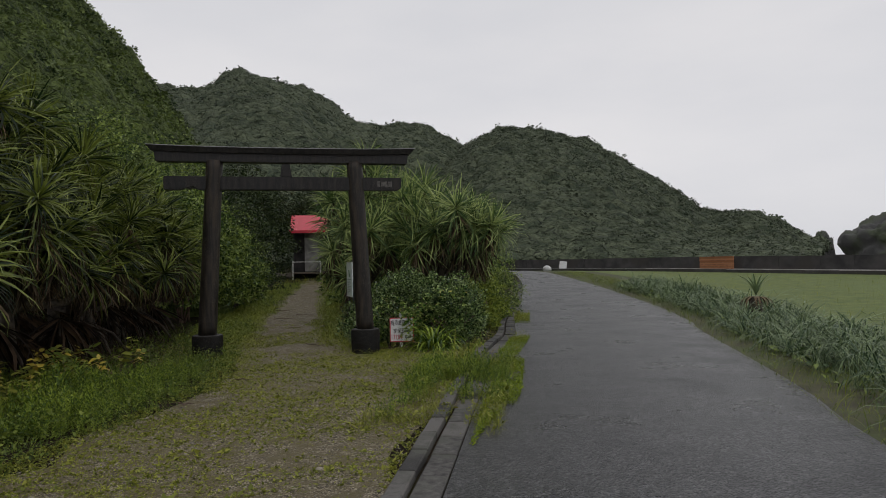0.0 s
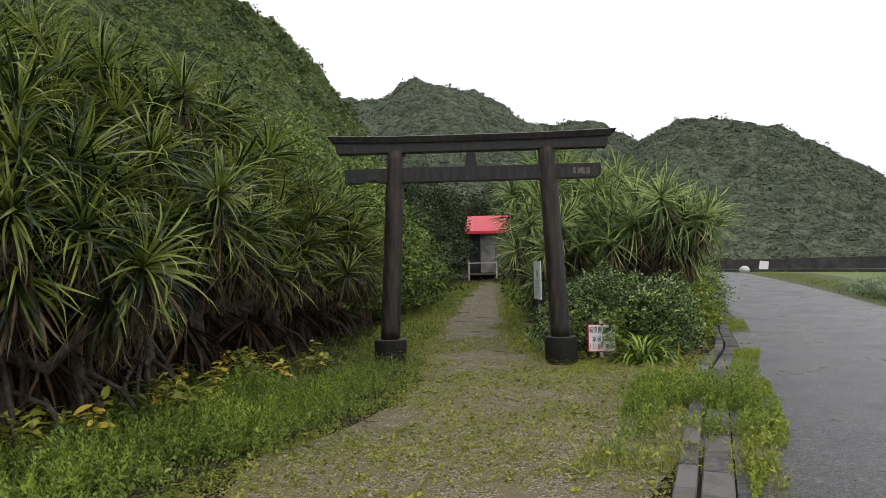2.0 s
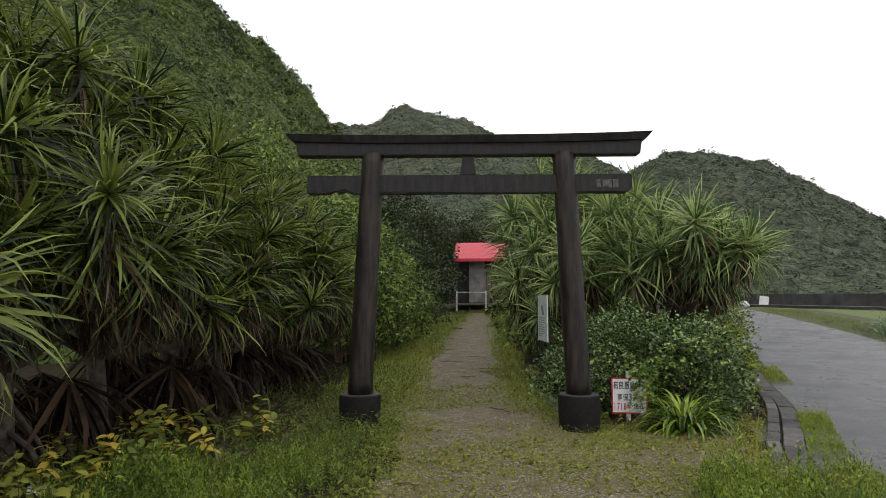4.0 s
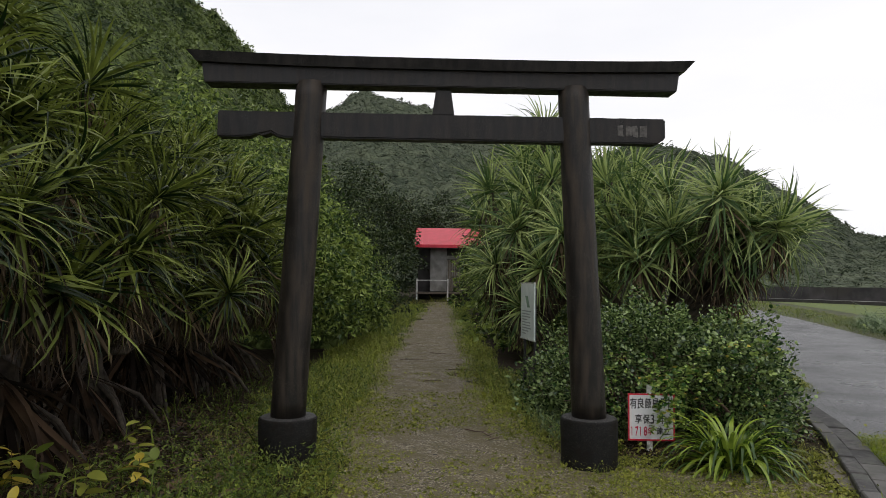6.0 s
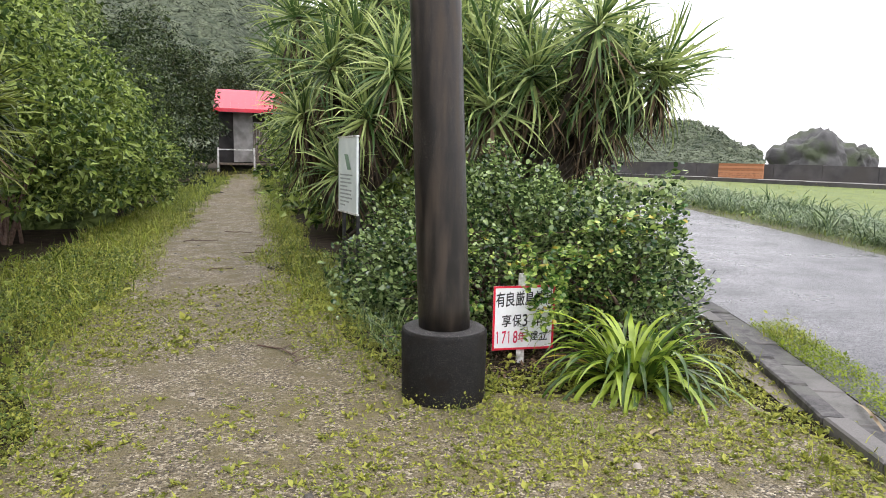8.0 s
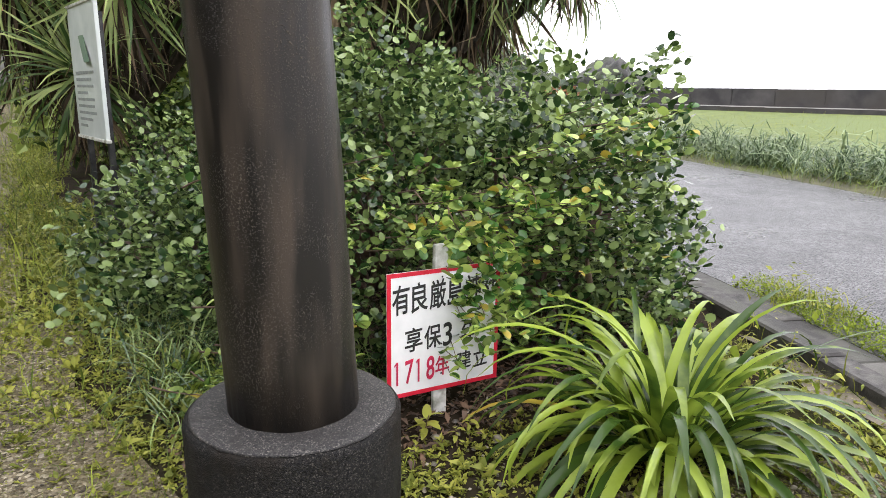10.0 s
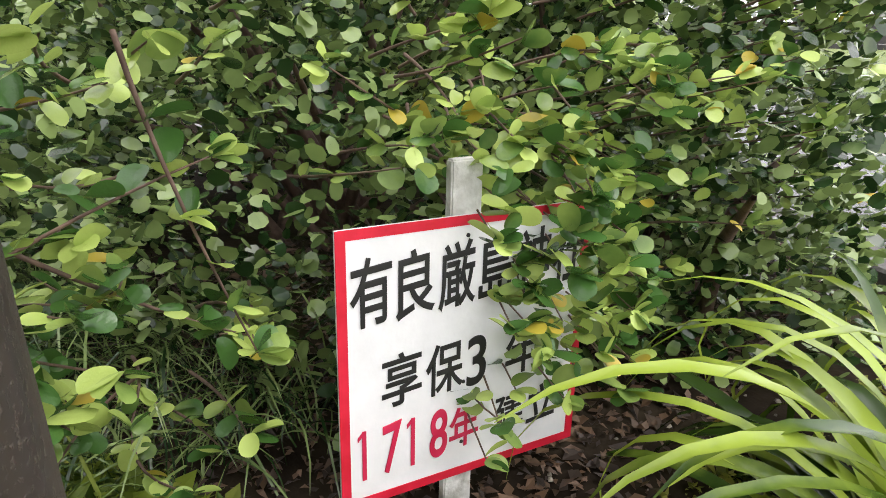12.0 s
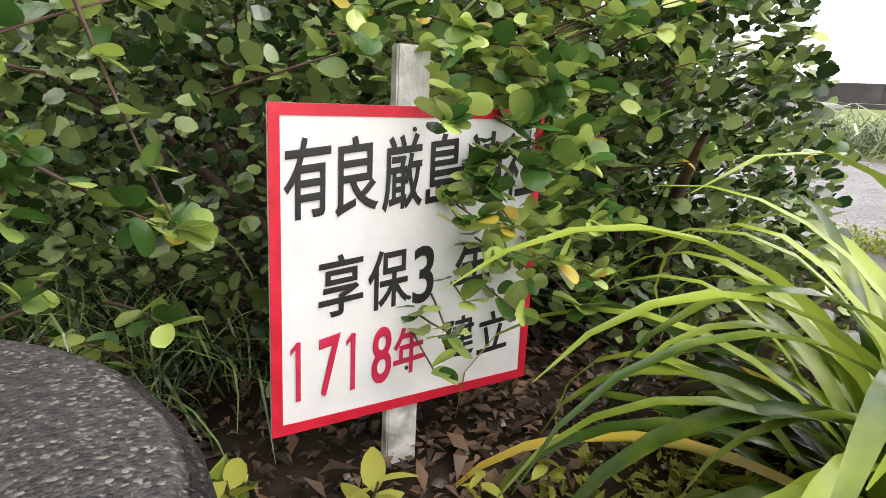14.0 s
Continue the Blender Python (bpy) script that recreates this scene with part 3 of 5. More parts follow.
# ---- gate ----
def build_gate():
    gate = tagged(new("torii_gate"), "black painted concrete shrine gate over the gravel path", "gate")
    for s in (-1, 1):
        bm = bmesh.new()
        lathe(bm, [(-0.16, 0.276, 0), (-0.05, 0.281, 0), (0.02, 0.278, 0), (0.2, 0.282, 0), (0.4, 0.284, 0), (0.415, 0.279, 0), (0.4215, 0.27, 0)], 48, (s * 1.5, 0), 0.004, 5 + s)
        ped = part("pedestal", bm, M["pedestal"], gate, "round black mortar pedestal", True)
        # separate top cap whose lighter grey includes the sky's light on it
        bm = bmesh.new()
        lathe(bm, [(0.4225, 0.271, 0), (0.427, 0.262, 0), (0.4295, 0.22, 0), (0.43, 0.17, 0)], 48, (s * 1.5, 0), 0.004, 25 + s)
        part("top", bm, M["mortar"], ped, "bare grey mortar top with a chipped rim, lightened as if skylit", True)
        bm = bmesh.new()
        lathe(bm, [(0.42 + 3.34 * t, 0.171 - 0.016 * t, -s * 0.165 * t) for t in np.linspace(0, 1, 22)], 40, (s * 1.5, 0), 0.006, 9 + s)
        part("pillar", bm, M["pillar"], gate, "", True)
    bm = bmesh.new()
    box(bm, -2.25, 2.27, -0.08, 0.08, 3.19, 3.45, 0.014)
    bmesh.ops.subdivide_edges(bm, edges=[e for e in bm.edges if e.calc_length() > 1], cuts=60)
    for v in bm.verts:
        # rotted underside at one end, crumbled corner at the other
        if v.co.z < 3.3:
            v.co.z += 0.045 * math.exp(-((v.co.x + 1.78) / 0.12) ** 2) * (1 + 1.2 * noise.noise(v.co * 18)) + 0.05 * smooth(2.2, 2.27, v.co.x)
        v.co += 0.006 * noise.noise_vector(v.co * 9)
    part("tie_beam", bm, M["darkwood"], gate, "dark tie beam with a worn pale end")
    bm = bmesh.new()
    vs = box(bm, -0.1, 0.1, -0.07, 0.07, 3.452, 3.70, 0.006)
    for v in vs:
        v.co.x *= 1.12 - 0.35 * (v.co.z - 3.45) / 0.25
    part("strut", bm, M["darkwood"], gate)
    bm = bmesh.new()
    for v in box(bm, -2.38, 2.38, -0.11, 0.11, 3.69, 3.885, 0.01):
        v.co.x += 0.03 * (1 if v.co.x > 0 else -1) * (v.co.z - 3.69) / 0.2
        v.co.z += 0.035 * (abs(v.co.x) / 2.4) ** 3
    part("lintel", bm, M["darkwood"], gate)
    bm = bmesh.new()
    n = 16
    prof = [(-0.15, 3.888), (0.15, 3.888), (0.185, 3.99), (0.0, 4.035), (-0.185, 3.99)]
    loops = []
    for i in range(n + 1):
        x = -1 + 2 * i / n
        lift = 0.035 * abs(x) ** 3
        loops.append([bm.verts.new((x * (2.45 + 0.09 * (z - 3.888) / 0.1), y, z + lift)) for y, z in prof])
    for a, b in zip(loops, loops[1:]):
        for k in range(5):
            bm.faces.new((a[k], a[(k + 1) % 5], b[(k + 1) % 5], b[k]))
    bm.faces.new(loops[0]), bm.faces.new(loops[-1][::-1])
    bmesh.ops.recalc_face_normals(bm, faces=bm.faces)
    part("top_beam", bm, M["darkwood"], gate, "dark weathered top beam with slanted ends")
    for k in range(4):
        bm = bmesh.new()
        w, h = 0.05 + 0.02 * (k % 2), 0.09
        vs = box(bm, 1.78 + k * 0.075, 1.78 + k * 0.075 + w, -0.0835, -0.081, 3.27, 3.27 + h)
        for v in vs:
            v.co.z += random.uniform(-0.02, 0.02)
            v.co.x += random.uniform(-0.012, 0.012)
        part("flaked_patch", bm, M["flake"], gate, "pale flaked paint")


build_gate()


# ---- small sign ----
def glyph(ch, x, z, w, h, material, parent, m):
    """One character of the built-in font, fitted into a box on the board, its strokes swelled to a bold brush."""
    cu = bpy.data.curves.new("writing", "FONT")
    cu.body, cu.size, cu.extrude = ch, 1.0, 0.004
    cu.bevel_depth, cu.bevel_resolution = 0.013, 0
    tmp = new("writing", cu)
    me = bpy.data.meshes.new_from_object(tmp.evaluated_get(bpy.context.evaluated_depsgraph_get()))
    bpy.data.objects.remove(tmp)
    co = np.array([v.co for v in me.vertices])
    lo, hi = co.min(0), co.max(0)
    for v in me.vertices:
        a, b = (v.co.x - lo[0]) / (hi[0] - lo[0]), (v.co.y - lo[1]) / (hi[1] - lo[1])
        v.co = m @ Vector((x + a * w, -0.0045 - 0.001 * (v.co.z > 0), z + b * h + 0.07 * a * h - 0.03 * h))
    me.materials.clear()
    me.materials.append(material)
    ob = new("character", me)
    ob.parent = parent
    return ob


def build_name_sign():
    sign = tagged(new("name_sign"), "white board with red border and hand-painted writing on a white stake", "sign")
    m = Matrix.Translation((2.06, 0.513, 0.58)) @ Matrix.Rotation(radians(-5.3), 4, "Z")
    W, H, B = 0.50, 0.505, 0.017
    bm = bmesh.new()
    box(bm, 0, W, -0.003, 0.003, -H, 0, 0.0008, m)
    part("board", bm, M["white"], sign, "white painted panel")
    for a in ((0, W, -B, 0), (0, W, -H, -H + B), (0, B, -H + B, -B), (W - B, W, -H + B, -B)):
        bm = bmesh.new()
        box(bm, a[0], a[1], -0.0045, -0.0032, a[2], a[3], 0.0, m)
        part("border", bm, M["red"], sign, "red painted border")
    bm = bmesh.new()
    box(bm, 0.205, 0.265, 0.004, 0.026, -0.62, 0.092, 0.003, m)
    part("stake", bm, M["whitewood"], sign, "weathered white wooden stake")
    for i, ch in enumerate("有良厳島神社"):
        glyph(ch, 0.022 + i * 0.079, -0.165 + 0.002 * i, 0.072, 0.118, M["ink"], sign, m)
    for i, ch in enumerate("享保3年"):
        glyph(ch, 0.075 + i * 0.083, -0.322, 0.075 if ch != "3" else 0.04, 0.098, M["ink"], sign, m)
    for u0 in (0.03, 0.122):
        bm = bmesh.new()
        box(bm, u0 + 0.008, u0 + 0.0155, -0.0058, -0.0046, -0.452, -0.355, 0.0)
        for v in box(bm, u0, u0 + 0.0085, -0.0058, -0.0046, -0.374, -0.366, 0.0):
            v.co.z += (v.co.x - u0) * 1.1
        bmesh.ops.transform(bm, matrix=m, verts=bm.verts)
        part("character", bm, M["inkred"], sign)
    for i, ch in enumerate("1718"):
        if ch == "1":
            continue
        glyph(ch, 0.03 + i * 0.046, -0.452, 0.036, 0.098, M["inkred"], sign, m)
    glyph("年", 0.208, -0.445, 0.062, 0.085, M["inkred"], sign, m)
    for i, ch in enumerate("建立"):
        glyph(ch, 0.305 + i * 0.076, -0.437, 0.068, 0.078, M["ink"], sign, m)
    for x, z in ((0.235, -0.035), (0.235, -0.31), (0.235, -0.435)):
        bm = bmesh.new()
        bmesh.ops.create_cone(bm, segments=10, radius1=0.004, radius2=0.003, depth=0.002, cap_ends=True, matrix=m @ Matrix.Translation((x, -0.0045, z)) @ Matrix.Rotation(radians(90), 4, "X"))
        part("screw", bm, M["metal"], sign)


build_name_sign()


def build_info_board():
    ob = tagged(new("information_board"), "pale information board on dark metal legs beside the path", "sign")
    m = Matrix.Translation((1.455, 3.43, 0)) @ Matrix.Rotation(radians(-84), 4, "Z")
    bm = bmesh.new()
    box(bm, -0.37, 0.37, -0.012, 0.012, 0.91, 1.77, 0.004, m)
    part("panel", bm, M["boardface"], ob)
    for z0, z1, s in ((0.905, 0.925, 1), (1.755, 1.775, 1)):
        bm = bmesh.new()
        box(bm, -0.385, 0.385, -0.02, 0.016, z0, z1, 0.003, m)
        part("rail", bm, M["whitewood"], ob)
    for x in (-0.28, 0.28):
        bm = bmesh.new()
        box(bm, x - 0.02, x + 0.02, 0.014, 0.05, -0.1, 1.7, 0.004, m)
        part("leg", bm, M["metal"], ob, "dark metal leg")
    for k in range(9):
        bm = bmesh.new()
        w = (0.5, 0.42, 0.46, 0.3, 0.46, 0.44, 0.48, 0.36, 0.2)[k]
        box(bm, -0.28, -0.28 + w, -0.0145, -0.0125, 1.33 - k * 0.043, 1.348 - k * 0.043, 0, m)
        part("text_bar", bm, M["grey"], ob)
    bm = bmesh.new()
    for v in box(bm, -0.09, 0.05, -0.0145, -0.0125, 1.4, 1.72, 0, m):
        v.co.y += (v.co.z - 1.55) * 1.1
    part("map_shape", bm, M["boardgreen"], ob, "faded green printed map")


build_info_board()


# ---- shrine ----
def build_shrine():
    y0, gzz = 36.0, float(gz(0.5, 36))
    ob = tagged(new("shrine_hall"), "small grey shrine hall with a bright red metal roof", "shrine")
    bm = bmesh.new()
    pts = [(-0.45, y0 - 0.9, 3.5), (5.1, y0 - 0.9, 3.5), (4.9, y0 + 1.6, 4.75), (-0.3, y0 + 1.6, 4.75), (-0.45, y0 + 4, 3.5), (5.1, y0 + 4, 3.5)]
    v = [bm.verts.new((x, y, z + gzz)) for x, y, z in pts]
    bm.faces.new((v[0], v[1], v[2], v[3])), bm.faces.new((v[3], v[2], v[5], v[4]))
    bm.normal_update()
    bmesh.ops.solidify(bm, geom=bm.faces[:], thickness=0.1)
    roof = part("roof", bm, M["roofred"], ob)
    for k in range(14):
        bm = bmesh.new()
        x = -0.4 + k * 0.41
        vs = box(bm, x, x + 0.03, y0 - 0.9, y0 + 1.6, 0, 0.03)
        for q in vs:
            q.co.z += gzz + 3.502 + (q.co.y - y0 + 0.9) / 2.5 * 1.2
            q.co.x = 2.3 + (q.co.x - 2.3) * (1 - 0.06 * (q.co.y - y0 + 0.9) / 2.5)
        part("seam", bm, M["roofred"], roof)
    bm = bmesh.new()
    box(bm, -0.47, 5.12, y0 - 0.95, y0 - 0.905, gzz + 3.3, gzz + 3.5, 0.01)
    part("fascia", bm, M["roofred"], ob, "dark red eaves board")
    bm = bmesh.new()
    box(bm, 0.6, 1.65, y0 - 0.05, y0 + 0.1, gzz + 0.55, gzz + 3.45)
    part("wall", bm, M["plaster"], ob, "pale grey plaster wall panel")
    # dark concrete tone stands in for the shade inside the hall
    bm = bmesh.new()
    box(bm, -0.2, 4.8, y0 + 0.9, y0 + 3.4, gzz - 0.2, gzz + 3.4)
    part("inner_wall", bm, M["seawall"], ob, "inner wall with its shade painted in dark")
    bm = bmesh.new()
    box(bm, 1.67, 4.2, y0 + 0.1, y0 + 0.16, gzz + 0.55, gzz + 2.6)
    door = part("lattice_door", bm, M["wood"], ob)
    for k in range(16):
        bm = bmesh.new()
        box(bm, 1.7 + k * 0.15, 1.74 + k * 0.15, y0 + 0.07, y0 + 0.098, gzz + 0.6, gzz + 2.55)
        part("lattice_bar", bm, M["plaster"], door)
    bm = bmesh.new()
    box(bm, 1.67, 4.2, y0 + 0.04, y0 + 0.14, gzz + 2.62, gzz + 2.85)
    part("beam", bm, M["plaster"], ob)
    bm = bmesh.new()
    box(bm, -0.35, 4.9, y0 - 0.7, y0 + 1, gzz + 0.38, gzz + 0.5, 0.01)
    part("floor_deck", bm, M["wood"], ob)
    for z in (1.25,):
        bm = bmesh.new()
        box(bm, -0.3, 1.7, y0 - 0.68, y0 - 0.62, gzz + z - 0.04, gzz + z + 0.03)
        part("railing", bm, M["whitewood"], ob, "pale wooden railing")
    for x in (-0.25, 1.7):
        bm = bmesh.new()
        box(bm, x - 0.05, x + 0.05, y0 - 0.7, y0 - 0.6, gzz - 0.2, gzz + 1.35)
        part("post", bm, M["whitewood"], ob)


build_shrine()


# ---- sea wall ----
def build_seawall():
    line = spline([(16.5, 64), (20.5, 52), (23.2, 44), (25.6, 36), (28.0, 27.6), (30.2, 20), (32.6, 12), (35.5, 0), (38, -14)], 2.0)
    wall = tagged(new("sea_wall"), "long dark concrete sea wall across the field", "wall", kind="structure")
    for k in range(len(line) - 1):
        a, b = line[k], line[k + 1]
        mid = (a + b) / 2
        L = np.linalg.norm(b - a)
        bm = bmesh.new()
        box(bm, -0.2, 0.2, -L / 2 + 0.003, L / 2 - 0.003, -0.2, 1.0 + 0.012 * math.sin(k * 2.1), 0.02)
        o = part("wall_panel", bm, M["seawall"], wall)
        o.matrix_basis = Matrix.Translation((mid[0], mid[1], gz(*mid))) @ Matrix.Rotation(math.atan2(-(b - a)[0], (b - a)[1]), 4, "Z")
    edge = shifted(line, 1.75)
    curb = tagged(new("walk_curb"), "low weathered concrete curb along the field", "kerb", kind="structure")
    for k in range(len(edge) - 1):
        a, b = edge[k], edge[k + 1]
        mid, L = (a + b) / 2, np.linalg.norm(b - a)
        bm = bmesh.new()
        box(bm, -0.09, 0.09, -L / 2 + 0.003, L / 2 - 0.003, -0.15, 0.215, 0.012)
        o = part("curb_stone", bm, M["seawall"], curb)
        o.matrix_basis = Matrix.Translation((mid[0], mid[1], gz(*mid))) @ Matrix.Rotation(math.atan2(-(b - a)[0], (b - a)[1]), 4, "Z")
    ribbon("sea_wall_walk", shifted(line, 1.7), line, M["palewalk"], 0.2, 4, "pale concrete walk along the sea wall", "walkway")
    for cx, cy in ((28.02, 26.5), (33.6, 8.5)):
        gate = tagged(new("timber_flood_board"), "stacked orange-brown timber boards closing a wall gap", "flood board", group="flood boards")
        gate.matrix_basis = Matrix.Translation((cx - 0.12, cy, gz(cx, cy))) @ Matrix.Rotation(math.atan2(0.285, 1), 4, "Z")
        for r in range(7):
            bm = bmesh.new()
            box(bm, -0.32, -0.2, -1.35, 1.35, 0.08 + r * 0.135, 0.205 + r * 0.135, 0.008)
            part("board", bm, M["rustboard"], gate)
    b = tagged(new("notice_board"), "small white notice board leaning by the sea wall", "sign")
    bm = bmesh.new()
    box(bm, -0.32, 0.32, -0.03, 0.03, 0.15, 0.85, 0.01)
    p = part("panel", bm, M["white"], b)
    bm = bmesh.new()
    box(bm, -0.05, 0.05, 0.03, 0.09, -0.2, 0.8, 0.01)
    part("stake", bm, M["whitewood"], b)
    b.matrix_basis = pose(22.6, 41, gz(22.6, 41), 0, 8, -28)
    t = tagged(new("white_sack", None), "bulging white sack standing on the grass", "sack")
    bm = bmesh.new()
    bmesh.ops.create_icosphere(bm, subdivisions=3, radius=0.38)
    for v in bm.verts:
        v.co *= 1 + 0.12 * noise.noise(v.co * 3)
        v.co.z = max(v.co.z, -0.27) * 0.8 + 0.2
    part("bag", bm, M["foam"], t, "", True)
    t.matrix_basis = pose(21.2, 41, gz(21.2, 41))


build_seawall()


# ---- hills ----
def hill(name, ctrl, d_foot, d_ridge, material, label, rough, step, clump, density, leafmat, seed, na=160, nu=40, up=0.8, crown=3.0, bulge=1.2):
    """A wooded hillside round the place: ridge given by a few (bearing, height angle) marks seen from the forecourt."""
    rng = np.random.default_rng(seed)
    az = np.linspace(ctrl[0][0], ctrl[-1][0], na)
    el = np.interp(az, [c[0] for c in ctrl], [c[1] for c in ctrl])
    u = np.concatenate([np.linspace(0, 1, nu), [1.1, 1.25]])
    A, U = np.meshgrid(np.radians(az), u, indexing="ij")
    H = np.tan(np.radians(el))[:, None] * d_ridge
    D = d_foot + (d_ridge - d_foot) * U
    shape = np.where(U <= 1, np.sin(np.clip(U, 0, 1) * math.pi / 2) ** up if up else U ** 1.12, 1 - (U - 1) * 1.5)
    X, Y = D * np.sin(A), -8 + D * np.cos(A)
    Z = H * shape
    nz = np.array([noise.fractal(Vector((x / step, y / step, z / step)), 0.9, 2.1, 5) for x, y, z in zip(X.ravel(), Y.ravel(), Z.ravel())]).reshape(X.shape)
    cr = np.array([noise.voronoi(Vector((x, y, z * 1.3)) / crown)[0][0] for x, y, z in zip(X.ravel(), Y.ravel(), Z.ravel())]).reshape(X.shape)
    Z = Z + (rough * nz + bulge * (0.5 - cr)) * np.clip(U * 4, 0, 1) + 1.2
    Z[:, 0] = -0.5
    V = np.stack([X, Y, Z], -1).reshape(-1, 3)
    w = len(u)
    i, j = np.meshgrid(np.arange(na - 1), np.arange(w - 1), indexing="ij")
    a = (i * w + j).ravel()
    F = np.stack([a, a + w, a + w + 1, a + 1], 1)
    ob = tagged(new(name, data_of(name, V, F, material, True)), label, "hill", kind="structure")
    # woods on the slope
    n = density
    fi, fj = rng.uniform(0, na - 1.01, n), rng.uniform(0, nu - 1, n)
    ii, jj = fi.astype(int), fj.astype(int)
    P = np.stack([X, Y, Z], -1)
    tri = lambda q: P[np.clip(ii + q[0], 0, na - 1), np.clip(jj + q[1], 0, w - 1)]
    c = tri((0, 0)) * ((1 - fi + ii) * (1 - fj + jj))[:, None] + tri((1, 0)) * ((fi - ii) * (1 - fj + jj))[:, None] + tri((0, 1)) * ((1 - fi + ii) * (fj - jj))[:, None] + tri((1, 1)) * ((fi - ii) * (fj - jj))[:, None]
    per = 7
    size = clump * rng.lognormal(0, 0.4, n) * np.hypot(c[:, 0], c[:, 1] + 8) / (0.65 * d_ridge)
    off = rng.standard_normal((n, per, 3))
    off /= np.linalg.norm(off, axis=2)[..., None]
    off[..., 2] = np.abs(off[..., 2]) * 0.9
    places = (c[:, None] + off * size[:, None, None] * 0.55).reshape(-1, 3)
    yaw = np.arctan2(-off[..., 0], off[..., 1]).ravel() + rng.normal(0, 0.7, n * per)
    rot = turns(yaw, rng.normal(0.15, 0.6, n * per), rng.normal(0, 0.7, n * per))
    lf = [(np.array([(0, 0, 0), (0.3, 0.5, -0.05), (0, 1, -0.25), (-0.3, 0.45, 0.0)]), np.array([(0, 1, 2, 3)])), (np.array([(0, 0, 0), (0.42, 0.4, 0.1), (0.1, 0.9, -0.2), (-0.36, 0.6, 0.1)]), np.array([(0, 1, 2, 3)]))]
    me = strewn(name + "_woods", lf, places, rot, np.repeat(size, per) * rng.uniform(0.35, 0.7, n * per), leafmat, seed)
    tagged(new(name + "_woods", me), "dense dark green woodland covering the hillside", "woods", kind="stuff")


hill("far_hill", [(-40, 5.85), (-16, 12.35), (-11.3, 13.45), (-8, 13.45), (-4.6, 14.75), (-2.5, 14.65), (0.5, 14.05), (3, 12.75), (5.1, 11.35), (10.5, 11.15), (14, 9.45), (18, 5.85), (24, 0.85)], 210, 460, M["hillhaze"], "far steep wooded hill under the overcast sky", 4.5, 34, 1.0, 12000, M["hazeleaf"], 21, 330, 130, up=1.0, crown=9, bulge=4.5)
hill("coast_hill", [(8, 3.35), (13.5, 8.65), (15, 9.55), (17.4, 10.65), (20, 10.35), (22.6, 9.95), (25.5, 9.05), (27.3, 8.1), (31.8, 5.2), (34, 3.5), (38, 3.1), (40, 2.1), (41.8, 1), (43, 0.75)], 190, 420, M["hillhaze"], "steep green coastal hill running down to the sea", 3.8, 32, 0.9, 12000, M["hazeleaf"], 22, 330, 130, up=0.95, crown=8, bulge=4.2)
hill("near_hill", [(-50, 37), (-36, 32.5), (-28, 28.3), (-22, 24.0), (-17, 20.6), (-14.5, 17.9), (-12.8, 16.1), (-10.9, 14.1), (-9, 11.6), (-8, 9), (-7, 4), (-6.2, 0.5)], 19, 105, M["hill"], "steep overgrown slope close beside the path", 2.2, 15, 0.36, 34000, M["hillleaf"], 23, 340, 120, up=0, crown=4.6, bulge=3.4)


def sea_rock(az, width, height, dist, seed):
    x, y = dist * math.sin(radians(az)), -8 + dist * math.cos(radians(az))
    w, h = dist * math.tan(radians(width / 2)), dist * math.tan(radians(height)) + 1.6
    bm = bmesh.new()
    bmesh.ops.create_icosphere(bm, subdivisions=5, radius=1.0)
    for v in bm.verts:
        n = noise.fractal(v.co * 1.7 + Vector((seed, 0, 0)), 0.8, 2.1, 6)
        v.co *= 1 + 0.28 * n + 0.05 * noise.noise(v.co * 9)
        v.co = Vector((x + v.co.x * w, y + v.co.y * w, (abs(v.co.z) ** 0.8) * (1 if v.co.z > 0 else -0.3) * h))
    tagged(part("sea_rock", bm, M["rock"], None, "", True), "dark craggy rock stack standing in the sea", "rock", group="sea rocks")


sea_rock(46.6, 5.4, 2.75, 500, 3.1)
sea_rock(42.4, 1.5, 1.7, 520, 7.7)
sea_rock(49.6, 2.2, 1.7, 505, 5.2)


def build_tower():
    ob = tagged(new("hilltop_tower"), "small lattice platform on the far ridge", "tower")
    d, az = 440, radians(6.2)
    x, y, z = d * math.sin(az), -8 + d * math.cos(az), d * math.tan(radians(11.2))
    for k, (w, z0, z1) in enumerate(((4.5, 0, 0.5), (6.5, 2.8, 3.3))):
        bm = bmesh.new()
        box(bm, -w, w, -2, 2, z0, z1)
        part("platform", bm, M["seawall"], ob)
    for sx in (-4, 0, 4):
        bm = bmesh.new()
        box(bm, sx - 0.3, sx + 0.3, -0.3, 0.3, -6, 3)
        part("leg", bm, M["seawall"], ob)
    ob.matrix_basis = pose(x, y, z)


build_tower()


# ---- pandanus ----
HEADS = [rosette_data("rosette", 100, 1.06, 0.043, M["pandan"], -0.45, 1.45, 0.8, 40 + k) for k in range(5)]
DEAD = [rosette_data("dry_leaves", 26, 0.95, 0.042, M["deadleaf"], -1.55, -0.9, 0.7, 60 + k, 5) for k in range(3)]


# low skirts use the dry leaf with thicket shade in its colour
SKIRT = [rosette_data("dry_leaves", 44, 1.0, 0.05, M["dryskirt_shaded"], -1.5, -0.2, 0.9, 80 + k, 5) for k in range(3)]
HEADS_PALE = [rosette_data("rosette", 112, 1.06, 0.038, M["pandan_pale"], -0.7, 1.45, 0.72, 45 + k) for k in range(4)]


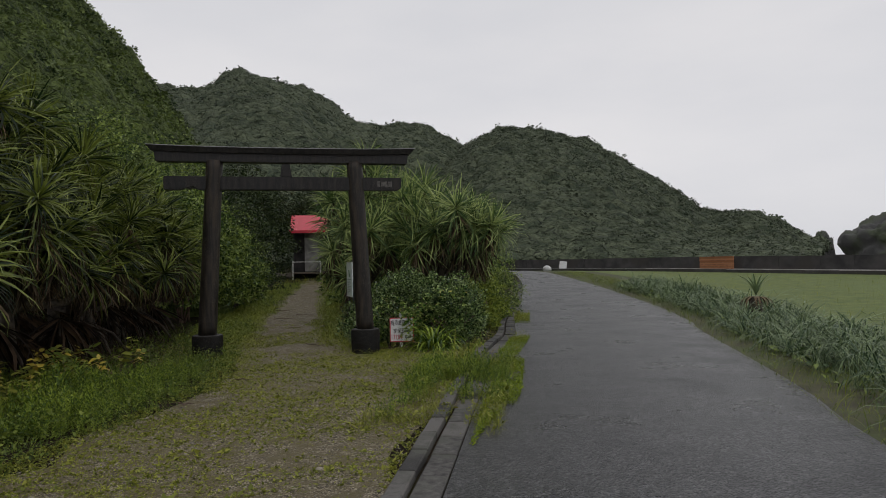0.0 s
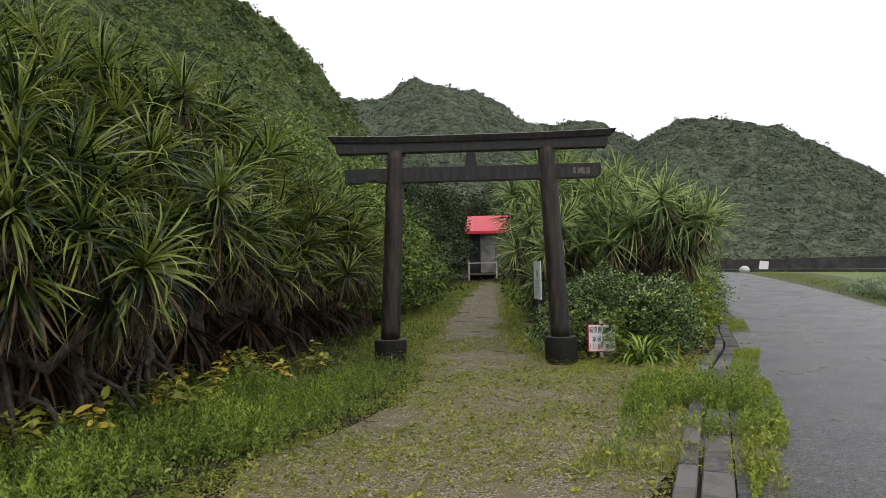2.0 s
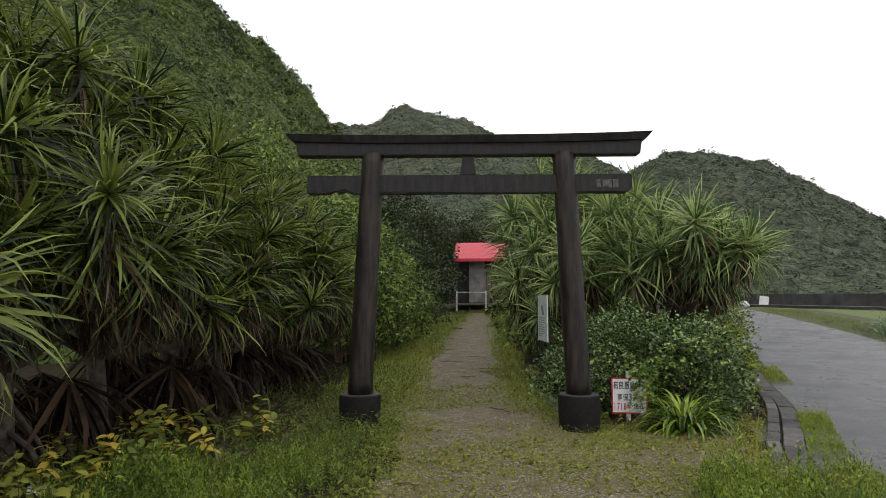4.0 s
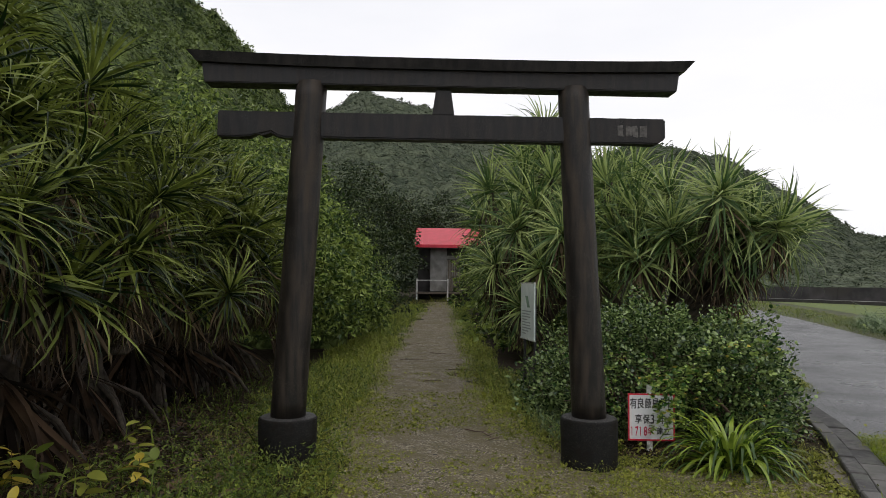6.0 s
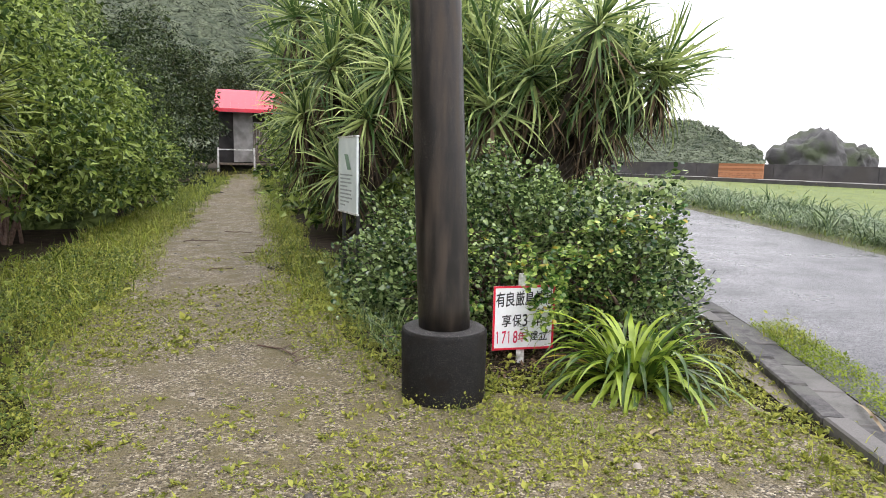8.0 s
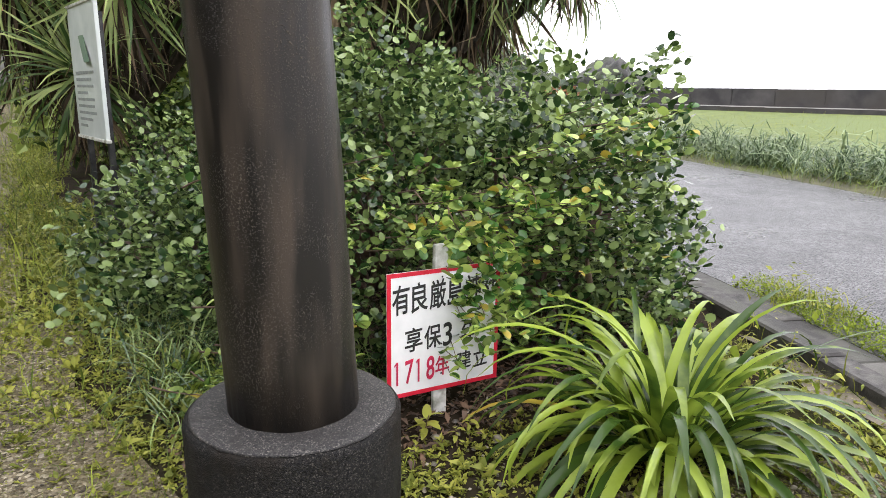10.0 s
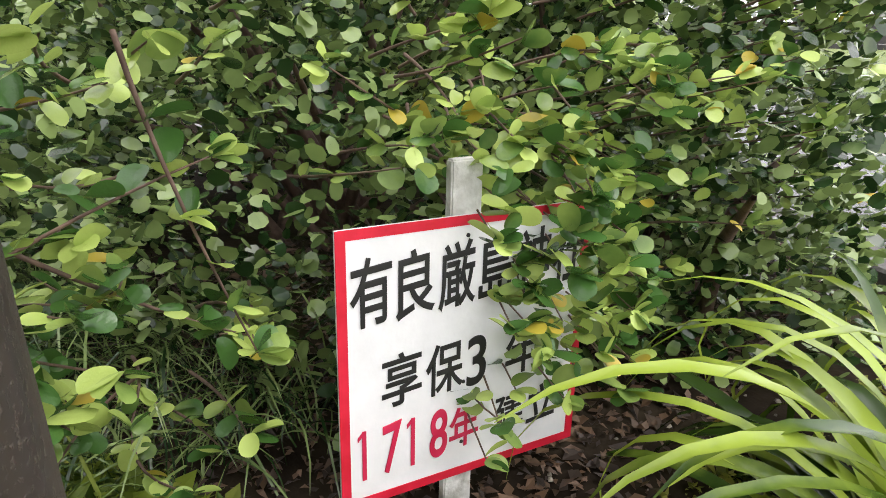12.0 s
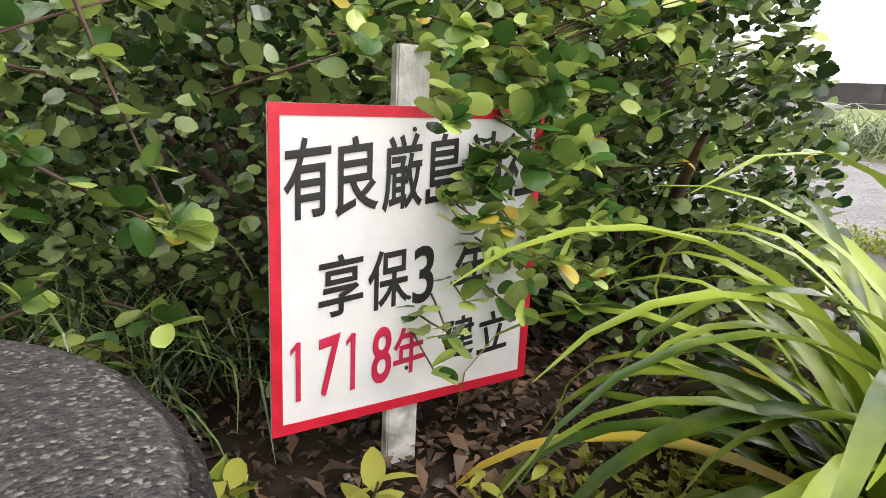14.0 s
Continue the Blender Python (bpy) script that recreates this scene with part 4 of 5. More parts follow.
def pandanus(base, heads, label, seed, roots=True, dead=0.9, kinds=HEADS, dry=()):
    """A screw pine: trunk with prop roots, limbs, and a head of strap leaves at each limb's end. heads: (x, y, z, size)."""
    rng = np.random.default_rng(seed)
    bx, by = base
    ob = tagged(new("pandanus_tree"), label, "pandanus", group="pandanus thicket")
    top = np.mean([h[:3] for h in heads], 0)
    fork = np.array((bx * 0.8 + top[0] * 0.2, by * 0.8 + top[1] * 0.2, max(0.6, top[2] * 0.35)))
    trunk = under(new("trunk", tube_data("trunk", [[(bx, by, -0.2, 0.13), (bx + 0.05, by, 0.4, 0.11), (*fork, 0.1)]], M["bark"], 8)), ob)
    if roots:
        paths = []
        for k in range(9):
            a = rng.uniform(0, 2 * math.pi)
            r = rng.uniform(0.35, 0.9)
            paths.append([(bx + 0.06 * math.cos(a), by + 0.06 * math.sin(a), rng.uniform(0.5, 0.95), 0.03), (bx + r * 0.6 * math.cos(a), by + r * 0.6 * math.sin(a), 0.4, 0.028), (bx + r * math.cos(a), by + r * math.sin(a), -0.1, 0.025)])
        for p in paths:
            under(new("prop_root", tube_data("prop_root", [p], M["bark"], 6)), ob)
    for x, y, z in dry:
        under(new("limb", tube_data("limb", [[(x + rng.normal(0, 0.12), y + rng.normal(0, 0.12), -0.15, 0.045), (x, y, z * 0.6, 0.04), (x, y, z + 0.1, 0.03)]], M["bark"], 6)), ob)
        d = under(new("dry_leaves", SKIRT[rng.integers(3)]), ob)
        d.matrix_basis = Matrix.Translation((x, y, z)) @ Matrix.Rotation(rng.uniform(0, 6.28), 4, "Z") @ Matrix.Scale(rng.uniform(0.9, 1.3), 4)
    for x, y, z, s in heads:
        mid = (fork + (x, y, z)) / 2 + rng.normal(0, 0.15, 3) - (0, 0, 0.2)
        limb = under(new("limb", tube_data("limb", [[(*fork, 0.08), (*mid, 0.065), (x, y, z - 0.12, 0.05), (x, y, z + 0.1, 0.035)]], M["bark"], 7)), ob)
        h = under(new("rosette", kinds[rng.integers(len(kinds))]), ob)
        out = np.array((x, y)) - top[:2] + rng.normal(0, 0.3, 2)
        tilt = min(1.0, 0.45 * np.linalg.norm(out))
        ax = Vector((-out[1], out[0], 0)).normalized()
        h.matrix_basis = Matrix.Translation((x, y, z)) @ Matrix.Rotation(tilt, 4, ax) @ Matrix.Rotation(rng.uniform(0, 6.28), 4, "Z") @ Matrix.Scale(s, 4)
        if z < 2.4 and roots:
            d = under(new("dry_leaves", DEAD[rng.integers(3)]), ob)
            d.matrix_basis = Matrix.Translation((x, y, z + 0.05)) @ Matrix.Rotation(rng.uniform(0, 6.28), 4, "Z") @ Matrix.Scale(s * 1.15, 4)
        if rng.random() < dead:
            d = under(new("dry_leaves", DEAD[rng.integers(3)]), ob)
            d.matrix_basis = Matrix.Translation((x, y, z - 0.1)) @ Matrix.Rotation(rng.uniform(0, 6.28), 4, "Z") @ Matrix.Scale(s * 0.95, 4)


def thicket():
    rng = np.random.default_rng(77)
    # left of the path: a rising bank of heads
    front = spline([(-7.2, -7.6), (-5.1, -6.7), (-3.75, -5.5), (-3.5, -3.8), (-3.4, -2.0), (-3.15, -0.2), (-2.95, 1.8), (-2.75, 4.0), (-2.7, 6.0)], 0.2)
    n = 11
    for k in range(n):
        i = int((k + 0.5) / n * (len(front) - 1))
        c = front[i]
        g = front[min(i + 3, len(front) - 1)] - front[max(i - 3, 0)]
        out = np.array((-g[1], g[0])) / np.linalg.norm(g)
        heads, dry = [], []
        for row, (back, z, cnt) in enumerate(((1.3, 2.2, 2), (0.25, 1.95, 3), (0.15, 2.55, 3), (0.45, 3.15, 3), (0.95, 3.8, 3), (1.6, 4.4, 3), (2.5, 4.8, 2))):
            for q in range(cnt):
                s = (q + 0.5) / cnt - 0.5 + rng.normal(0, 0.1)
                p = c + out * (back + rng.normal(0, 0.2)) + g / np.linalg.norm(g) * s * 2.0
                if row == 0:
                    dry.append((*(p + out * rng.uniform(0.1, 0.6)), rng.uniform(0.7, 1.3)))
                    dry.append((*(p + out * rng.uniform(-0.6, 0.2)), rng.uniform(0.55, 1.0)))
                heads.append((p[0], p[1], z * (0.86 if k > 6 or k < 4 else 0.96) + rng.normal(0, 0.16), rng.uniform(0.62, 0.92)))
        pandanus(c + out * 0.9, heads, "dense pandanus screw pine with drooping green strap leaves and dry skirts", 100 + k, dry=dry)
    # between path and road
    H1 = [(1.75, 3.9, 1.95, 0.8), (1.45, 4.6, 2.6, 0.9), (1.7, 5.4, 3.4, 1.0), (2.1, 4.8, 3.5, 0.95), (2.4, 5.6, 4.05, 0.95), (1.4, 6.0, 2.4, 0.9), (2.3, 4.2, 2.7, 0.9), (2.9, 5.2, 3.3, 0.95), (2.8, 6.2, 3.8, 0.9), (1.3, 5.4, 1.6, 0.8), (1.9, 6.6, 4.2, 0.9), (3.4, 6.6, 3.9, 0.9), (1.5, 4.2, 1.3, 0.7), (2.0, 3.6, 2.5, 0.8), (1.2, 7.0, 3.0, 0.9), (1.15, 4.9, 2.0, 0.8), (1.8, 4.6, 2.9, 0.9), (2.5, 5.0, 2.7, 0.9), (1.2, 6.2, 3.5, 0.9), (2.1, 5.6, 4.5, 0.85)]
    H2 = [(3.3, 3.7, 3.1, 0.95), (3.6, 3.2, 2.5, 0.95), (4.2, 2.9, 2.9, 1.0), (4.6, 2.8, 2.6, 0.9), (3.9, 4.0, 3.5, 0.95), (4.6, 3.7, 3.2, 0.95), (3.0, 4.3, 3.7, 0.9), (4.9, 3.2, 2.9, 0.85), (3.4, 4.8, 3.6, 0.9), (5.1, 4.2, 2.5, 0.9), (4.6, 5.0, 3.0, 1.0), (4.9, 5.6, 2.2, 0.9), (5.0, 2.6, 2.75, 0.85), (4.0, 2.5, 3.3, 0.85), (5.3, 5.0, 3.3, 0.9), (3.8, 5.4, 4.1, 0.9), (3.2, 3.4, 2.1, 0.95), (4.4, 3.3, 2.25, 1.0), (3.0, 3.9, 2.8, 0.95), (5.0, 3.6, 2.3, 0.95), (4.2, 4.4, 2.6, 1.0), (3.6, 4.9, 2.8, 1.0), (5.2, 4.6, 1.9, 0.9), (2.6, 4.4, 2.1, 0.9), (5.3, 3.0, 2.4, 0.85)]
    pandanus((2.0, 5.0), H1, "tall pandanus screw pine between the path and the road", 131, True, 0.5, HEADS_PALE)
    H2 = [(x - 0.12 * smooth(4.2, 5.0, x), y, z - 0.32 * smooth(2.4, 3.0, z), r) for x, y, z, r in H2]
    pandanus((3.7, 4.2), H2, "pandanus screw pine with dry hanging leaves above the bush", 132, True, 0.7, HEADS_PALE)


thicket()


# ---- shrubs and trees with small leaves ----
def shrub(name, c, r, count, leaf, material, label, category, seed, width=0.5, lean=0.35, stems=10, blunt=0.7, n=3, rounded=False):
    """A leafy mass: stems fanning out from the base and many leaves over and inside an uneven dome."""
    rng = np.random.default_rng(seed)
    ob = tagged(new(name), label, category)
    d = rng.standard_normal((count, 3))
    d /= np.linalg.norm(d, axis=1)[:, None]
    d[:, 2] = np.abs(d[:, 2])
    lump = np.array([noise.noise(Vector(v * 2.3) + Vector((seed * 1.7, 0, 0))) for v in d]) * 0.45 + np.array([noise.noise(Vector(v * 5.0) + Vector((0, seed * 1.3, 0))) for v in d]) * 0.28
    rad = (1 + lump) * np.where(rng.random(count) < 0.75, rng.uniform(0.86, 1.03, count), rng.uniform(0.5, 0.9, count))
    P = d * rad[:, None] * r + (c[0], c[1], 0)
    if n == 1:
        # leaves gathered into rounded boughs with gaps between them
        bough = rng.integers(0, count // 45, count)
        ball = rng.standard_normal((count, 3))
        ball *= (rng.uniform(0.55, 1, count) / np.linalg.norm(ball, axis=1))[:, None]
        P = P[bough] + ball * (1, 1, 0.8) * (np.mean(r) * rng.uniform(0.11, 0.2, count // 45))[bough][:, None]
        P[:, 2] = np.maximum(P[:, 2], 0.02)
        d = ball
    P[:, 2] += gz(P[:, 0], P[:, 1]) + c[2]
    yaw = np.arctan2(-d[:, 0], d[:, 1]) + rng.normal(0, 0.9, count)
    rot = turns(yaw, rng.normal(lean, 0.55, count), rng.normal(0, 0.6, count))
    lf = [leaf_shape(width, n, 0.25, 0.15, blunt), leaf_shape(width * 1.15, n, 0.15, 0.3, blunt), leaf_shape(width * 0.85, n, 0.3, 0.05, blunt)] if n > 1 else [(np.array([(0, 0, 0), (width * a, b, 0.1), (0, 1, -0.15), (-width * a, b, 0.1)]), np.array([(0, 1, 2, 3)])) for a, b in ((0.6, 0.45), (0.75, 0.55), (0.5, 0.5))]
    if rounded:
        lf = [round_leaf(width, 4, 0.3, 0.1), round_leaf(width * 1.1, 4, -0.25, 0.25), round_leaf(width * 0.9, 4, 0.1, 0.0)]
    me = strewn("foliage", lf, P, rot, leaf * rng.uniform(0.6, 1.25, count), material, seed)
    tagged(under(new("foliage", me), ob), kind="stuff")
    g = float(gz(c[0], c[1]))
    for k in range(stems):
        a, e = rng.uniform(0, 2 * math.pi), rng.uniform(0.35, 1.3)
        v = np.array((math.cos(a) * math.cos(e), math.sin(a) * math.cos(e), math.sin(e))) * r * rng.uniform(0.75, 0.95)
        b = np.array((c[0] + rng.normal(0, 0.12), c[1] + rng.normal(0, 0.12), g - 0.1))
        under(new("stem", tube_data("stem", [[(*b, 0.035), (*(b + v * 0.5 + (0, 0, c[2] * 0.5 + 0.15)), 0.02), (*(b + v + (0, 0, c[2])), 0.008)]], M["twig"], 5)), ob)
    return ob


shrub("hawthorn_bush", (2.9, 2.2, 0.05), (1.4, 1.5, 1.5), 31000, 0.043, M["bushleaf_shaded"], "rounded evergreen bush with glossy round leaves beside the gate", "bush", 11, 0.74, 0.4, 26, rounded=True)
shrub("hawthorn_bush", (3.47, 1.03, 0.0), (0.72, 0.68, 1.32), 9000, 0.046, M["bushleaf_shaded"], "evergreen bush with glossy round leaves leaning toward the kerb", "bush", 14, 0.74, 0.4, 12, rounded=True)
shrub("hawthorn_bush", (1.75, 3.0, 0.0), (0.55, 0.9, 0.75), 2200, 0.06, M["bushleaf_shaded"], "low evergreen bush with dark glossy leaves by the path", "bush", 12, 0.6, 0.5, 8)
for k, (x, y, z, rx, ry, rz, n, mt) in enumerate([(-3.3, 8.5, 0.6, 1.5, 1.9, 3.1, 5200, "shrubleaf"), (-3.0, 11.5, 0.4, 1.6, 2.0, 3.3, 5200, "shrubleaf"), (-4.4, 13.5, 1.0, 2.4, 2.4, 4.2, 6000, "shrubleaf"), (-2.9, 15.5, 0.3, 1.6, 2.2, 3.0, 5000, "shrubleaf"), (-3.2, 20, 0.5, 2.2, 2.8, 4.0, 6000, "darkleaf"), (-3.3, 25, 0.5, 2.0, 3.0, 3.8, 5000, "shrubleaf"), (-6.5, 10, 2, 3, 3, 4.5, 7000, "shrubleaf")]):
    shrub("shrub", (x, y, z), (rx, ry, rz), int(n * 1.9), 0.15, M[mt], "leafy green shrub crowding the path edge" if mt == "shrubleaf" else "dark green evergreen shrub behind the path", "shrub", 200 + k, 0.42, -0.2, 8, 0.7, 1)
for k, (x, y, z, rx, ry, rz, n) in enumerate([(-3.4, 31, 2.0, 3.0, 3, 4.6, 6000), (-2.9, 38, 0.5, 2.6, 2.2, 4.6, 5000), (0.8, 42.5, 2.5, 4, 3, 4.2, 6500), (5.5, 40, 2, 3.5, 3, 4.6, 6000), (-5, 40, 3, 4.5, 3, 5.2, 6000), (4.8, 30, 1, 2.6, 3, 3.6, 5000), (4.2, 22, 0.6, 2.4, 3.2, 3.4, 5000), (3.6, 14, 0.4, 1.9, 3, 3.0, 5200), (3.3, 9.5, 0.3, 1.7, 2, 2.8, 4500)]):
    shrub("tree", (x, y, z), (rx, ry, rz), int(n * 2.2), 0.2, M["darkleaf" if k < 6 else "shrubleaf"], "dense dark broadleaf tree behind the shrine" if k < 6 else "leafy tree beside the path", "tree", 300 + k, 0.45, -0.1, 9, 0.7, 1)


for k, (x, y, r, h, n) in enumerate([(4.75, 3.3, 0.5, 0.6, 2600), (5.2, 4.7, 0.62, 0.95, 3600), (5.75, 6.3, 0.75, 1.3, 4200), (6.35, 8.4, 0.9, 1.9, 5000), (7.4, 11.5, 1.1, 2.4, 5200)]):
    shrub("kerbside_shrub", (x, y, 0.0), (r, r * 1.5, h), n, 0.085, M["pathgrass" if k < 3 else "shrubleaf"], "leafy green vines and shrubs spilling toward the kerb", "shrub", 400 + k, 0.5, 0.1, 6, 0.7, 1)


# ---- lily clump ----
def build_lily(c, R, n, seed, label):
    rng = np.random.default_rng(seed)
    ob = tagged(new("lily_clump"), label, "lily")
    for k in range(n):
        f = (k + rng.uniform(0, 1)) / n
        v, q = blade_shape(rng.uniform(0.028, 0.056), 11, 0.3 + 1.12 * f + rng.normal(0, 0.14), 2.5 - 0.9 * f + rng.normal(0, 0.4), rng, 0.3, kink=rng.uniform(0.45, 0.8) if rng.random() < 0.25 else None)
        L = R * rng.uniform(0.8, 1.28)
        v = v * (1.0, L, L)
        me = data_of("blade", v, q, M["yellowleaf" if k in (5, 13, 22, 47, 71) else "deadleaf" if k in (9, 18, 3) else "lily"], True)
        o = under(new("blade", me), ob)
        a = k * 2.39996 + rng.normal(0, 0.2)
        o.matrix_basis = Matrix.Translation((c[0] + 0.09 * math.sin(-a) + rng.normal(0, 0.05), c[1] + 0.09 * math.cos(a) + rng.normal(0, 0.05), float(gz(*c)))) @ Matrix.Rotation(a, 4, "Z")


build_lily((2.86, -0.2), 0.76, 190, 5, "large clump of bright green strap-leaved lily")


# ---- low growth ----
def kx(y):
    return np.interp(y, [p[1] for p in KERB], [p[0] for p in KERB])


def rx(y):
    return np.interp(y, [p[1] for p in ROAD_R], [p[0] for p in ROAD_R])


def plx(y):
    return np.interp(y, path_l[:, 1], path_l[:, 0])


def prx(y):
    return np.interp(y, path_r[:, 1], path_r[:, 0])


def frx(y):
    """Front of the thicket on the hill side of the path."""
    return np.interp(y, [-10, -4.7, -1.5, 0, 3.9, 6, 30], [-6.5, -4.5, -4.0, -3.5, -3.1, -2.8, -2.2])


def patchy(x, y, scale, seed):
    return np.array([noise.fractal(Vector((a * scale, b * scale, seed * 3.7)), 0.8, 2.0, 3) for a, b in zip(x, y)])


def strip(n, width, lift, droop, seed):
    v, q = blade_shape(width, n, lift, droop, np.random.default_rng(seed), 0.2)
    keep = np.arange(len(v)).reshape(-1, 3)
    v2 = v[keep[:, [0, 2]].ravel()]
    q2 = np.array([(2 * i, 2 * i + 1, 2 * i + 3, 2 * i + 2) for i in range(n)])
    return v2, q2


BLADES = [strip(3, 0.035, 1.35, 0.5, 1), strip(3, 0.03, 1.2, 1.0, 2), strip(3, 0.04, 1.05, 1.4, 3)]
REEDS = [strip(4, 0.02, 1.35, 1.7, 4), strip(4, 0.018, 1.25, 2.3, 5), strip(4, 0.022, 1.4, 2.8, 6)]
MONDO = [strip(6, 0.016, 1.2, 2.2, 7), strip(6, 0.014, 0.9, 1.9, 8)]
SMALL = [leaf_shape(0.5, 2, 0.25, 0.2), leaf_shape(0.35, 2, 0.2, 0.35), leaf_shape(0.65, 2, 0.3, 0.1)]

KITE = [(np.array([(0, 0, 0), (w, 0.5, 0.1), (0, 1, b), (-w, 0.45, 0.1)]), np.array([(0, 1, 2, 3)])) for w, b in ((0.22, -0.1), (0.3, 0.1), (0.18, -0.3))]


def sprig(leaves, seed, fine=1.0):
    """A feathery upright weed one unit tall: small narrow leaves spiralling up a bending stem."""
    rng = np.random.default_rng(seed)
    bend = rng.normal(0, 0.16, 2)
    verts, faces = [], []
    for k in range(leaves):
        f = 0.12 + 0.86 * k / (leaves - 1)
        a = k * 2.39996 + rng.normal(0, 0.3)
        L = fine * (0.34 - 0.2 * f) * rng.uniform(0.7, 1.3)
        rise = 0.25 + 0.9 * f + rng.normal(0, 0.2)
        o = np.array((bend[0] * f * f, bend[1] * f * f, f))
        d = np.array((math.cos(a) * math.cos(rise), math.sin(a) * math.cos(rise), math.sin(rise)))
        w = np.array((-math.sin(a), math.cos(a), 0)) * L * 0.17
        b = len(verts)
        verts += [o, o + d * L * 0.5 + w, o + d * L - (0, 0, 0.1 * L), o + d * L * 0.5 - w]
        faces.append((b, b + 1, b + 2, b + 3))
    return np.array(verts), np.array(faces)




def tuft(blades, width, lift, droop, n, seed):
    """A fountain of narrow blades from one root."""
    rng = np.random.default_rng(seed)
    VV, FF, base = [], [], 0
    for k in range(blades):
        v, q = strip(n, width * rng.uniform(0.7, 1.2), lift + rng.normal(0, 0.22), droop * rng.uniform(0.6, 1.3), seed * 50 + k)
        r = turns(np.array([k * 2.39996 + rng.normal(0, 0.5)]), np.zeros(1), np.zeros(1))[0]
        VV.append((v @ r.T) * rng.uniform(0.55, 1.1) + (*rng.normal(0, 0.05, 2), 0))
        FF.append(q + base)
        base += len(v)
    return np.concatenate(VV), np.concatenate(FF)


def rosette_weed(leaves, seed):
    """A small creeping weed: leaves set round a centre, half lying, half raised."""
    rng = np.random.default_rng(seed)
    rot = turns(np.arange(leaves) * 2.39996 + rng.normal(0, 0.3, leaves), rng.uniform(0.05, 1.0, leaves), rng.normal(0, 0.3, leaves))
    VV = [(rot[k] @ (KITE[k % 3][0] * rng.uniform(0.5, 1.1)).T).T + (*rng.normal(0, 0.12, 2), rng.uniform(0, 0.35)) for k in range(leaves)]
    return np.concatenate(VV), np.concatenate([KITE[0][1] + 4 * k for k in range(leaves)])


FOUNTAINS = [tuft(15, 0.02, 1.25, 2.3, 4, 40 + k) for k in range(5)]
CREEPERS = [rosette_weed(8, 60 + k) for k in range(6)]
SPRIGS = [sprig(30, 300 + k, 0.68) for k in range(6)]


def low_growth(name, x, y, templates, size, spread, material, label, category, seed, lift=(0.0, 0.25), up=0.0):
    """Blades or leaves rising from the ground at x, y; up: how far above the ground leaves may sit."""
    rng = np.random.default_rng(seed)
    n = len(x)
    z = gz(x, y) + up * rng.uniform(0, 1, n) ** 1.5
    rot = turns(rng.uniform(0, 2 * math.pi, n), rng.normal(lift[0], lift[1], n), rng.normal(0, 0.25, n))
    me = strewn(name, templates, np.stack([x, y, z], 1), rot, size * rng.lognormal(0, spread, n), material, seed)
    return tagged(new(name, me), label, category, kind="stuff")


def scatter(n, x0, x1, y0, y1, keep, seed):
    rng = np.random.default_rng(seed)
    x, y = rng.uniform(x0, x1, n), rng.uniform(y0, y1, n)
    k = keep(x, y, rng.uniform(0, 1, n))
    return x[k], y[k]


